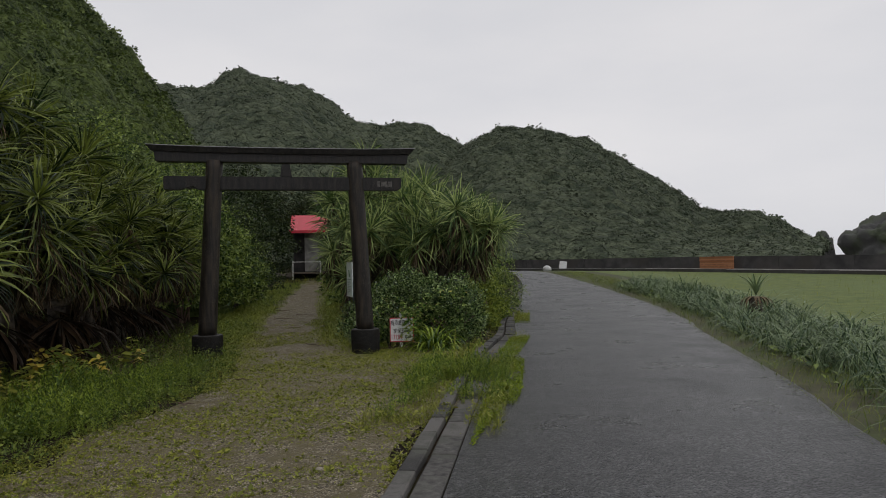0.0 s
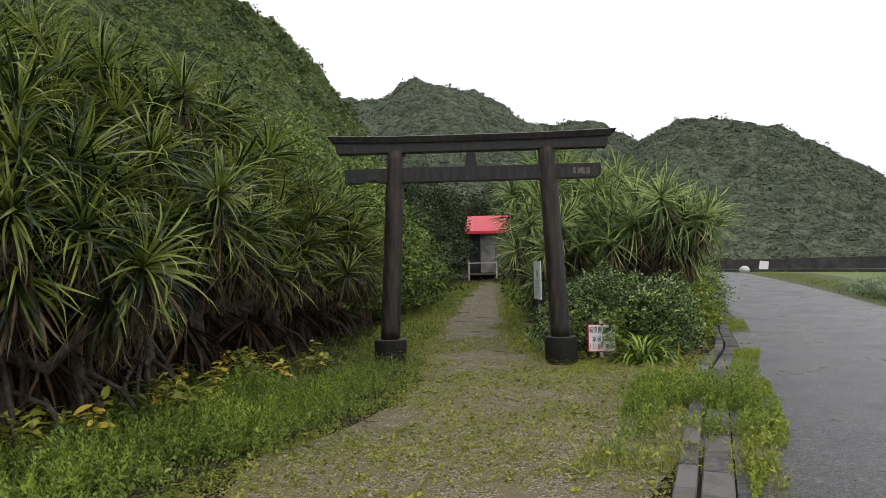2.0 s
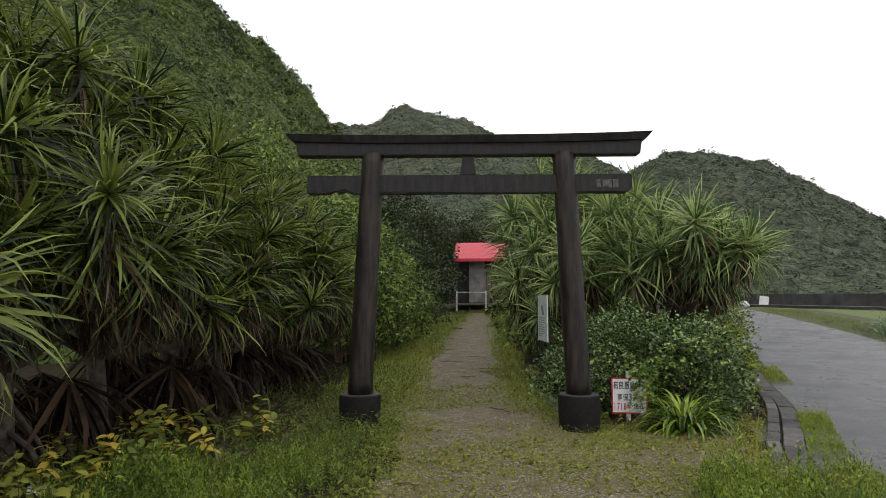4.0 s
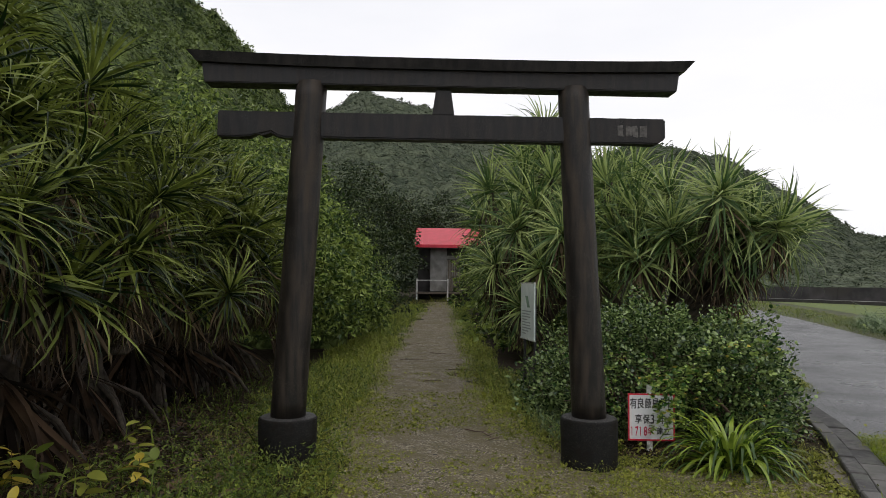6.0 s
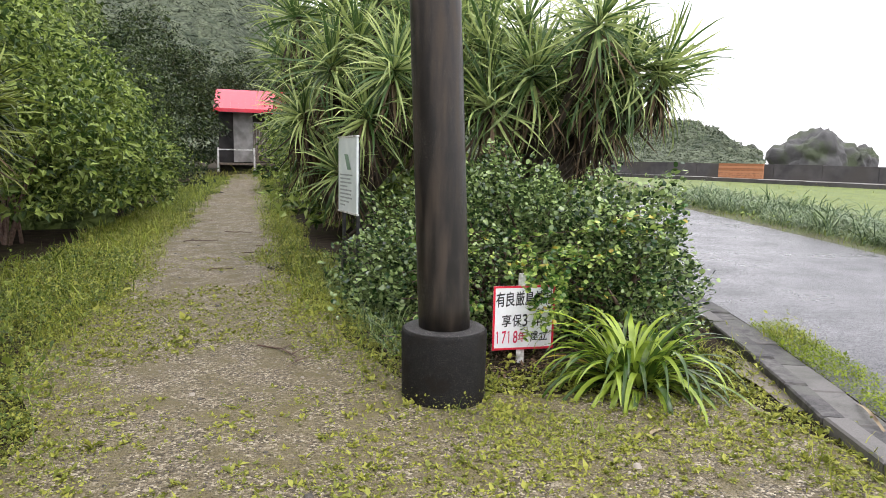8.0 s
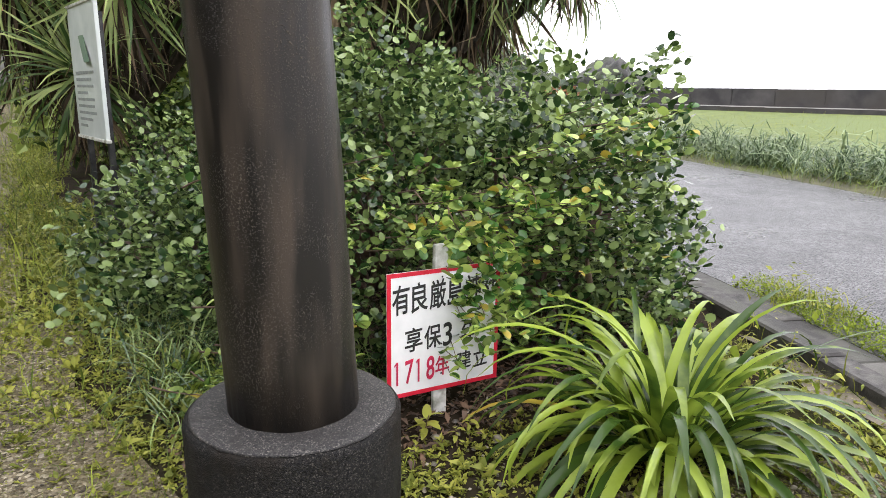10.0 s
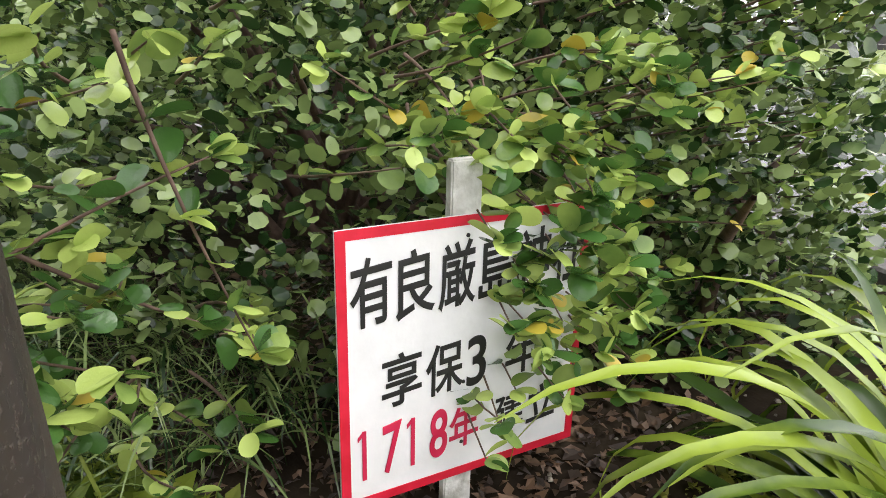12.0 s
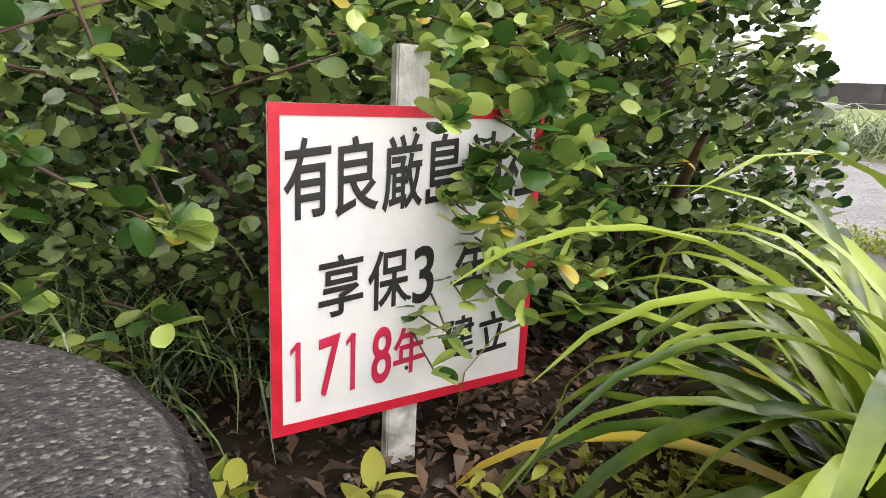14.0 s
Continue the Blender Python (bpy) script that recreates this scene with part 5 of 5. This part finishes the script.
def grow():
    # bank between thicket and path
    def bank(x, y, u):
        return (x > np.maximum(frx(y) - 0.3, plx(y) - 9)) & (x < plx(y) + 0.1) & (u < np.where((y > -1.5) & (x < plx(y) - 1.1), 0.14, 1.0)) & (u < 0.35 + 0.65 * smooth(0.0, 1.6, plx(y) - x)) & (patchy(x, y, 0.9, 1) > -0.35)
    x, y = scatter(60000, -7, 0.6, -10, 6, bank, 1)
    s = 0.10 + 0.24 * smooth(0.1, 1.5, plx(y) - x)
    low_growth("bank_grass", x, y, BLADES, s * 0.55, 0.4, M["grass"], "lush feathery green weeds along the path edge", "weeds", 1, (0, 0.3))
    x, y = scatter(190000, -7, 0.6, -10, 6, bank, 2)
    low_growth("bank_weeds", x, y, KITE, 0.034, 0.4, M["grass"], "small-leaved green weeds under the thicket", "weeds", 2, (0.2, 0.6), 0.26)
    x, y = scatter(70000, -4.5, 0.6, -10, 6, lambda x, y, u: bank(x, y, u) & (x > plx(y) - 1.5 + 0.6 * u), 38)
    low_growth("bank_bright_weeds", x, y, KITE, 0.03, 0.4, M["kerbweed"], "yellow-green feathery weeds beside the gravel", "weeds", 38, (0.4, 0.5), 0.22)
    def tall(x, y, u):
        d = plx(y) - x
        return (d > 0.0) & (x > frx(y) + 0.15) & (d < 2.1) & (u < (0.2 + 0.7 * smooth(0.0, 0.5, d)) * smooth(-0.4, -2.4, y)) & (patchy(x, y, 1.4, 41) > -0.3)
    x, y = scatter(24000, -6, 0.6, -10, 1, tall, 41)
    h = 0.09 + 0.15 * smooth(0.0, 0.7, plx(y) - x) * (1 + 0.7 * patchy(x, y, 1.1, 42))
    low_growth("bank_feathery_weeds", x, y, SPRIGS, h * (1 - 0.45 * smooth(-3.4, -1.6, y)), 0.25, M["feather"], "bright feathery upright weeds beside the gravel", "weeds", 41, (0.0, 0.16))
    # verges of the path behind the gate
    def edge(x, y, u):
        w = 0.35 * patchy(x, y, 1.1, 14)
        dl, dr = plx(y) + 0.28 + w - x, x - prx(y) + 0.24 + w
        return ((dl > 0) & (dl < 1.6) & (u < 0.3 + dl * 1.2) | (dr > 0) & (dr < 0.9) & (u < 0.3 + dr * 1.2))
    x, y = scatter(120000, -2.9, 3.4, -1.2, 30, edge, 3)
    low_growth("path_grass", x, y, BLADES, 0.065 + 0.06 * smooth(0.5, 3.0, y), 0.45, M["pathgrass"], "bright short grass edging the path", "grass", 3, (0, 0.35))
    x, y = scatter(170000, -2.9, 3.4, -1.2, 14, edge, 34)
    low_growth("path_weeds", x, y, KITE, 0.016 + 0.014 * smooth(0.5, 3.0, y), 0.4, M["moss"], "small bright weeds edging the path", "weeds", 34, (0.2, 0.5), 0.12)
    x, y = scatter(900, -2.0, 2.5, 28, 34, lambda x, y, u: u < 1, 33)
    low_growth("clearing_grass", x, y, BLADES, 0.22, 0.4, M["moss"], "bright grass before the shrine", "grass", 33)
    # creeping weeds on the gravel
    def creep(x, y, u):
        p = patchy(x, y, 0.8, 4)
        near = 0.15 * smooth(-0.5, 1.5, np.abs(x - 0.2))
        return (x > plx(y) - 0.3) & (x < np.minimum(kx(y) - 0.05, np.where(y > 0.3, prx(y) + 0.4, 9))) & (u < 0.3 + 1.0 * (p + 0.36 + near) - 0.45 * smooth(-2, 2.5, y) * smooth(1.0, 0.35, np.abs(x + 0.1)))
    x, y = scatter(78000, -2.6, 4.0, -9, 6.5, lambda x, y, u: creep(x, y, u * 1.05), 54)
    low_growth("creeping_tufts", x, y, CREEPERS, 0.025, 0.35, M["moss"], "small tufts of yellow-green weed dotted over the gravel", "weeds", 54, (0.0, 0.15))
    x, y = scatter(190000, -2.6, 4.0, -9, 6.5, creep, 4)
    low_growth("creeping_weeds", x, y, KITE, 0.019, 0.4, M["moss"], "creeping yellow-green weeds matted over the gravel", "weeds", 4, (0.15, 0.5), 0.025)
    # weeds along the kerb
    def kerbside(x, y, u):
        d = x - kx(y)
        m1 = (y > -6.4) & (y < -2.2) & (d > -0.95) & (d < 0.1)
        m2 = (d > 0.33) & (d < 0.75) & ((y > -7) & (y < -2.6) | (y > -1.9) & (y < 0.6) | (y > 4.2) & (y < 7))
        m3 = (d > -0.5) & (d < -0.05) & (y > -2.2) & (y < 9) & (u < 0.3)
        m4 = (d > -0.1) & (d < 0.8) & (y > -5.6) & (y < -2.6)
        return (m1 | m2 | m3 | m4) & (patchy(x, y, 1.3, 5) > -0.1)
    x, y = scatter(170000, -1, 7.5, -7, 9, kerbside, 5)
    low_growth("kerb_grass", x, y, BLADES, 0.095, 0.45, M["moss"], "yellow-green grass growing over the kerb", "grass", 5, (0, 0.4), 0.03)
    x, y = scatter(80000, -1, 7.5, -7, 9, kerbside, 6)
    low_growth("kerb_weeds", x, y, KITE, 0.035, 0.4, M["moss"], "leafy weeds along the kerb", "weeds", 6, (0.2, 0.5), 0.24)
    # thick clumps over the kerb before the gate
    def clump(x, y, u):
        d = x - kx(y)
        a = (y > -6.2) & (y < -2.3) & (d > -0.8) & (d < 0.72) & (u < 1.2 * (patchy(x, y, 1.2, 15) + 0.35) * smooth(-6.3, -5.2, y) * smooth(-2.2, -3.0, y))
        b = (d > 0.36) & (d < 0.8) & ((y > -1.9) & (y < 0.9) | (y > 4.0) & (y < 7.0)) & (u < patchy(x, y, 1.0, 16) + 0.75)
        return a if low is None else b
    low = True
    x, y = scatter(420000, 3.5, 7.5, -2, 7, clump, 37)
    low_growth("kerb_moss", x, y, KITE, 0.016, 0.4, M["mossgreen"], "low bright moss and weeds between drain and road", "moss", 37, (0.3, 0.5), 0.07)
    def road_moss(x, y, u):
        d = x - kx(y)
        return (d > 0.46) & (d < 0.5 + 0.42 * smooth(-7.3, -5.0, y)) & (y < -2.8 + 0.8 * u) & (patchy(x, y, 1.1, 57) > -0.32)
    x, y = scatter(150000, 0.8, 4.0, -7.3, -2, road_moss, 57)
    low_growth("road_edge_moss", x, y, KITE, 0.022, 0.4, M["mossgreen"], "bright moss and fine weeds along the road edge", "moss", 57, (0.4, 0.5), 0.07)
    low = None
    x, y = scatter(160000, -0.5, 7.5, -6.3, 7, clump, 35)
    low_growth("kerb_clumps", x, y, KITE, 0.026, 0.4, M["kerbweed"], "thick yellow-green weeds spilling over the kerb", "weeds", 35, (0.3, 0.5), 0.26)
    x, y = scatter(90000, -0.5, 7.5, -6.3, 7, clump, 36)
    low_growth("kerb_blades", x, y, BLADES, 0.14, 0.4, M["kerbweed"], "rank grass growing through the kerb weeds", "grass", 36, (0, 0.4))
    x, y = scatter(40000, -0.5, 7.5, -6.3, -2, clump, 43)
    low_growth("kerb_feathery_weeds", x, y, SPRIGS, 0.17, 0.35, M["feather"], "feathery upright weeds spilling over the kerb", "weeds", 43, (0.0, 0.2))
    # verge and reeds across the road
    def verge(x, y, u):
        d = x - rx(y)
        return (d > -0.12) & (d < 2.4) & (u < 0.4 + 0.6 * smooth(0, 1, d))
    x, y = scatter(300000, 2, 24, -12, 34, verge, 7)
    low_growth("verge_grass", x, y, BLADES, 0.12, 0.4, M["kerbweed"], "rough yellow-green verge grass beside the road", "grass", 7, (0, 0.4))
    def reed(x, y, u):
        d = x - rx(y)
        return (d > 0.6 + 0.35 * u) & (d < 3.0) & (y < 16 + 3 * u) & (patchy(x, y, 0.5, 8) > -0.42)
    x, y = scatter(14500, 2, 24, -10, 20, reed, 8)
    low_growth("reeds", x, y, FOUNTAINS, 0.85, 0.22, M["reed"], "tall arching grey-green grass between road and field", "grass", 8, (0, 0.15))
    x, y = scatter(60000, 2, 24, -10, 22, lambda x, y, u: (x - rx(y) > 0.45) & (x - rx(y) < 1.3) & (u < patchy(x, y, 0.8, 55) + 0.55), 55)
    low_growth("verge_weeds", x, y, SMALL, 0.075, 0.4, M["shrubleaf"], "leafy green weeds at the foot of the tall grass", "weeds", 55, (0.3, 0.5), 0.22)
    def field(x, y, u):
        return (x > rx(y) + 3.3) & (x < np.interp(y, field_far[:, 1], field_far[:, 0]))
    x, y = scatter(24000, 8, 34, -8, 40, field, 9)
    low_growth("field_grass", x, y, BLADES, 0.11, 0.4, M["moss"], "short bright field grass", "grass", 9, (0, 0.4))
    # litter below bush and thicket
    x, y = scatter(14000, 1.3, 4.6, 0.25, 2.2, lambda x, y, u: (u < 0.9) & (y > 0.15 + 0.3 * np.abs(x - 2.2)), 10)
    low_growth("leaf_litter", x, y, KITE, 0.03, 0.35, M["litter"], "fallen brown leaves below the bush", "leaf litter", 10, (0.0, 0.35), 0.02)
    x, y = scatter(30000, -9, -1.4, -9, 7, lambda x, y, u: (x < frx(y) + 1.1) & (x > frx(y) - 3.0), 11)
    low_growth("dry_litter", x, y, REEDS, 0.5, 0.3, M["dryskirt_shaded"], "dry fallen strap leaves below the thicket", "leaf litter", 11, (-1.1, 0.15), 0.06)
    x, y = scatter(15000, -5.2, -1.2, -2.6, 2.6, lambda x, y, u: (x > frx(y) - 0.4) & (x < plx(y) - 0.7), 51)
    low_growth("thicket_litter", x, y, SMALL, 0.06, 0.4, M["litter"], "brown fallen leaves and bits below the thicket", "leaf litter", 51, (0.0, 0.35), 0.03)
    x, y = scatter(34000, -5.2, -1.2, -2.6, 2.6, lambda x, y, u: (x > frx(y) + 0.5) & (x < plx(y) - 0.5) & (u < 0.1 + patchy(x, y, 1.2, 52)), 52)
    low_growth("shade_weeds", x, y, KITE, 0.036, 0.4, M["grass"], "dark green weeds in the shade of the thicket", "weeds", 52, (0.2, 0.5), 0.16)
    x, y = scatter(9000, -2.0, 3.4, -8, 16, lambda x, y, u: (x > plx(y) + 0.1) & (x < np.minimum(prx(y), kx(y)) - 0.05) & (u < 0.35 + 0.65 * smooth(-1, 3, y)), 53)
    low_growth("straw_bits", x, y, BLADES, 0.07, 0.5, M["straw"], "dry bits of straw and leaf on the gravel", "leaf litter", 53, (-1.2, 0.15), 0.015)
    # dark tufted grass at the foot of the bush
    x, y = scatter(9000, 1.2, 3.0, 0.45, 4.2, lambda x, y, u: (x < 1.45 + 0.5 * np.abs(y - 2.4) + 0.3 * u) & (x > 1.3) & (y > 0.85), 12)
    low_growth("tufted_grass", x, y, MONDO, 0.3, 0.25, M["bushleaf_shaded"], "dark tufted grass at the foot of the bush", "grass", 12, (0, 0.3))
    # bright low plants between pedestal and bush
    x, y = scatter(5200, 1.45, 2.0, 0.5, 1.3, lambda x, y, u: (u < 0.9) & (x + 0.55 * y < 2.28), 56)
    low_growth("broad_weeds", x, y, CREEPERS, 0.042, 0.3, M["feather"], "bright broad-leaved weeds at the foot of the bush", "weeds", 56, (0.0, 0.2), 0.03)
    # pebbles
    rng = np.random.default_rng(13)
    n = 20000
    y = rng.uniform(-9, 12, n)
    x = plx(y) + rng.uniform(0, 1, n) * (np.where(y > 0.5, prx(y), np.minimum(kx(y), 3.4)) - plx(y))
    v = np.array([(math.cos(a) * 0.5, math.sin(a) * 0.4, 0) for a in (0, 1.57, 3.14, 4.71)] + [(math.cos(a) * 0.3, math.sin(a) * 0.25, 0.3) for a in (0, 1.57, 3.14, 4.71)])
    q = np.array([(4, 5, 6, 7)] + [(k, (k + 1) % 4, 4 + (k + 1) % 4, 4 + k) for k in range(4)])
    me = strewn("loose_pebbles", [(v, q)], np.stack([x, y, gz(x, y) + 0.004], 1), turns(rng.uniform(0, 6.28, n), 0 * x, 0 * x), 0.017 * rng.lognormal(0, 0.42, n), M["stone"], 13, True)
    tagged(new("loose_pebbles", me), "small pale stones on the gravel path", "pebbles", kind="stuff")


grow()


def fallen_branch(x, y, length, yaw, seed):
    rng = np.random.default_rng(seed)
    ob = tagged(new("fallen_twig"), "dry brown twig lying on the gravel path", "twig", group="twigs on the path")
    p, a, pts = np.array((0.0, 0.0)), 0.0, []
    for k in range(7):
        pts.append((p[0], p[1], 0.018 + rng.uniform(0, 0.02), 0.008 - 0.0008 * k))
        a += rng.normal(0, 0.4)
        p = p + length / 6 * np.array((math.cos(a), math.sin(a)))
    under(new("stick", tube_data("stick", [pts], M["twig"], 5)), ob)
    for k in range(rng.integers(2, 6)):
        b = pts[rng.integers(1, 6)]
        t = rng.uniform(0.4, 1.0) * rng.choice((-1, 1))
        L = length * rng.uniform(0.15, 0.35)
        under(new("side_twig", tube_data("side_twig", [[(*b[:3], 0.006), (b[0] + L * math.cos(t), b[1] + L * math.sin(t), 0.03, 0.003)]], M["twig"], 4)), ob)
    ob.matrix_basis = pose(x, y, gz(x, y), 0, 0, yaw)


for k, (x, y, L, a) in enumerate([(0.35, 6.7, 0.9, 20), (0.6, 7.5, 0.7, -10), (-0.1, 5.1, 0.35, 60), (0.5, 6.2, 0.5, -40), (-0.6, 8.4, 0.6, 10), (0.35, 1.25, 0.75, 8), (-0.75, -2.9, 0.25, 10), (-1.2, -4.6, 0.3, 30), (0.1, 9.8, 0.6, 5), (-0.7, 12.0, 0.6, 15)]):
    fallen_branch(x, y, L, a, 500 + k)


# ---- sprays of the bush round the sign ----
ROUND = []
for k, (w, c, a) in enumerate(((0.74, 0.25, 0.12), (0.68, -0.2, 0.28), (0.82, 0.35, 0.04), (0.64, 0.2, 0.2))):
    ROUND.append(data_of("leaf", *round_leaf(w, 8, c, a, True), M["bushleaf_lit"], True))
YELLOW = data_of("leaf", *round_leaf(0.7, 8, 0.25, 0.2, True), M["yellowleaf"], True)


def spray(start, aim, count, seed, parent):
    """A twig of the bush with leaves set round it and a tuft at its tip."""
    rng = np.random.default_rng(seed)
    a, b = np.array(start), np.array(aim)
    mid = (a + b) / 2 + rng.normal(0, 0.03, 3)
    t = np.linspace(0, 1, 8)[:, None]
    line = (1 - t) ** 2 * a + 2 * t * (1 - t) * mid + t**2 * b
    tw = under(new("twig", tube_data("twig", [[(*p, 0.0042 - 0.0028 * k / 7) for k, p in enumerate(line)]], M["twig"], 5)), parent)
    d = b - a
    for k in range(int(count * 1.5)):
        f = 1.0 if k > count * 0.9 else rng.uniform(0.25, 0.98)
        p = line[min(7, int(f * 7))] + rng.normal(0, 0.004, 3)
        o = under(new("leaf", YELLOW if rng.random() < 0.04 else ROUND[rng.integers(4)]), tw)
        yaw = math.atan2(-d[0], d[1]) + rng.normal(0, 1.2)
        o.matrix_basis = Matrix.Translation(p) @ Euler((rng.normal(0.35, 0.5), rng.normal(0, 0.5), yaw)).to_matrix().to_4x4() @ Matrix.Scale(rng.uniform(0.032, 0.058), 4)


def build_sprays():
    rng = np.random.default_rng(91)
    ob = tagged(new("bush_sprays"), "leafy sprays of the evergreen bush hanging over the sign", "branches")
    k = 0
    for x, y, z, n in [(2.28, 0.40, 0.56, 12), (2.36, 0.40, 0.47, 12), (2.42, 0.38, 0.56, 12), (2.31, 0.38, 0.41, 10), (2.25, 0.36, 0.2, 8), (2.38, 0.36, 0.36, 12), (2.32, 0.42, 0.66, 11), (2.46, 0.42, 0.68, 12), (2.54, 0.4, 0.5, 12), (2.24, 0.42, 0.72, 8), (2.16, 0.44, 0.68, 7), (2.46, 0.36, 0.42, 11), (2.42, 0.36, 0.26, 8), (2.3, 0.38, 0.24, 7), (2.33, 0.37, 0.42, 10), (2.48, 0.38, 0.6, 11), (2.6, 0.4, 0.62, 11), (2.66, 0.4, 0.74, 11), (2.58, 0.38, 0.82, 10), (2.5, 0.33, 0.5, 12), (2.47, 0.33, 0.34, 11), (2.53, 0.32, 0.26, 10), (2.4, 0.35, 0.5, 10), (2.56, 0.34, 0.4, 12), (2.44, 0.35, 0.62, 10)]:
        for dx, dy, dz in ((0, 0, 0), (0.05, 0.03, 0.035)):
            spray((x + dx + 0.16 + rng.normal(0, 0.05), 0.85, z + dz + 0.05 + rng.normal(0, 0.05)), (x + dx, y + dy, z + dz), n, 700 + k, ob)
            k += 1
    for a, b in (((1.80, 0.56, 0.86), (1.93, 0.5, 0.42)), ((1.62, 0.6, 0.62), (1.98, 0.62, 0.38)), ((1.5, 0.62, 0.5), (1.9, 0.55, 0.7)), ((2.7, 0.9, 0.55), (2.05, 0.5, 0.82))):
        spray(a, b, 12, 700 + k, ob)
        k += 1
    for _ in range(40):
        x, z = rng.uniform(2.8, 3.7), rng.uniform(0.45, 1.2)
        y = 0.42 + 0.1 * abs(x - 3.1) + rng.normal(0, 0.06)
        spray((x + rng.normal(0.08, 0.08), y + 0.42, z - 0.08), (x, y, z + 0.03), rng.integers(7, 10), 740 + k, ob)
        k += 1
    for _ in range(95):
        x, z = rng.uniform(1.45, 3.1), rng.uniform(0.12, 1.0)
        if 2.0 < x < 2.62 and z < 0.62:
            continue
        y = 0.50 + 0.1 * abs(x - 2.3) + rng.normal(0, 0.05)
        spray((x + rng.normal(0, 0.1), y + 0.4, z - 0.05), (x, y, z + 0.03), rng.integers(6, 9), 740 + k, ob)
        k += 1


build_sprays()


# ---- yellowing plants below the thicket, seedlings by the sign, stump across the road ----
def seedling(x, y, h, n, leaf, material, seed, label="small broad-leaved plant with yellow-green leaves"):
    """An upright stalk with leaf whorls."""
    rng = np.random.default_rng(seed)
    ob = tagged(new("seedling"), label, "plant", group="seedlings")
    v, q = leaf_shape(0.45, 5, 0.25, 0.2, 0.8)
    me = data_of("leaf", v, q, material, True)
    tip = np.array((rng.normal(0, 0.04), rng.normal(0, 0.04), h))
    under(new("stalk", tube_data("stalk", [[(0, 0, -0.02, 0.004), (*(tip * 0.5), 0.003), (*tip, 0.002)]], M["twig"], 5)), ob)
    for k in range(n):
        f = 0.35 + 0.65 * (k + 1) / n
        o = under(new("leaf", me), ob)
        o.matrix_basis = Matrix.Translation(tip * f) @ Euler((rng.normal(0.15, 0.3), rng.normal(0, 0.3), k * 2.4)).to_matrix().to_4x4() @ Matrix.Scale(leaf * rng.uniform(0.7, 1.15), 4)
    ob.matrix_basis = pose(x, y, gz(x, y))


for k, (x, y, h, n, l) in enumerate([(2.13, 0.36, 0.12, 8, 0.075), (1.98, 0.42, 0.15, 7, 0.06), (2.3, 0.3, 0.07, 7, 0.04), (2.22, 0.26, 0.06, 6, 0.035), (2.42, 0.24, 0.1, 8, 0.045), (2.34, 0.2, 0.06, 6, 0.035), (2.05, 0.3, 0.06, 6, 0.035), (1.9, 0.35, 0.07, 6, 0.03)]):
    seedling(x, y, h, n, l, M["moss"], 900 + k)
rs = np.random.default_rng(17)
for k in range(70):
    y = rs.uniform(-7, -0.4)
    x = float(frx(y)) + rs.uniform(0.1, 1.5)
    seedling(x, y, rs.uniform(0.25, 0.55), 10, rs.uniform(0.12, 0.2), M["yellowleaf" if k % 4 == 0 else "moss" if k % 2 else "grass"], 930 + k, "broad-leaved weed with yellowing leaves below the thicket")


def build_stump_palm():
    c = (11.8, 1.8)
    ob = tagged(new("cut_palm"), "cut brown palm stump with a few upright green fronds", "palm")
    bm = bmesh.new()
    lathe(bm, [(-0.1, 0.2, 0), (0.3, 0.21, 0), (0.5, 0.17, 0), (0.66, 0.1, 0.0)], 16, (0, 0), 0.1, 4)
    part("stump", bm, M["bark"], ob, "fibrous orange-brown stump")
    for k in range(16):
        v, q = blade_shape(0.05, 7, 1.2 + 0.1 * math.sin(k * 1.7), 0.7, np.random.default_rng(k), 0.3)
        o = under(new("frond", data_of("frond", v * (1, 0.75, 0.75), q, M["reed"], True)), ob)
        o.matrix_basis = Matrix.Translation((0, 0, 0.7)) @ Matrix.Rotation(k * 2.4, 4, "Z")
    for k in range(14):
        v, q = blade_shape(0.06, 6, 0.2, 1.7, np.random.default_rng(k + 40), 0.3)
        o = under(new("dead_frond", data_of("dead_frond", v * (1, 0.6, 0.6), q, M["deadleaf"], True)), ob)
        o.matrix_basis = Matrix.Translation((0, 0, 0.66)) @ Matrix.Rotation(k * 2.4, 4, "Z")
    ob.matrix_basis = pose(*c, float(gz(*c)))


build_stump_palm()


def build_scrap():
    ob = tagged(new("paper_scrap"), "crumpled white scrap lying among the weeds", "litter")
    bm = bmesh.new()
    bmesh.ops.create_grid(bm, x_segments=6, y_segments=5, size=0.07)
    for v in bm.verts:
        v.co.z = 0.04 + 0.05 * noise.noise(v.co * 30)
    bmesh.ops.solidify(bm, geom=bm.faces[:], thickness=0.002)
    part("sheet", bm, M["white"], ob)
    ob.matrix_basis = pose(-3.7, -3.6, 0.12, 15, 10, 30)


build_scrap()


def fallen_strap(x, y, z, yaw, length, seed, label):
    """A dead strap leaf lying curled where it fell."""
    rng = np.random.default_rng(seed)
    ob = tagged(new("fallen_leaf"), label, "dead leaf", group="fallen strap leaves")
    v, q = blade_shape(0.026, 9, 0.2, 0.5, rng, 0.9)
    under(new("blade", data_of("blade", v * (1, length, length), q, M["straw"], True)), ob)
    ob.matrix_basis = pose(x, y, z, 0, 0, yaw)


for k, (x, y, z, a, L, text) in enumerate([
    (3.7, -1.42, 0.028, -31, 0.52, "dry straw-coloured strap leaf lying on the drain slabs"),
    (3.22, -0.98, -0.02, 20, 0.34, "withered brown strap leaf beside the lily clump"),
    (2.55, -0.95, -0.02, 115, 0.3, "dead brown leaf lying on the weedy gravel"),
]):
    fallen_strap(x, y, z, a, L, 620 + k, text)
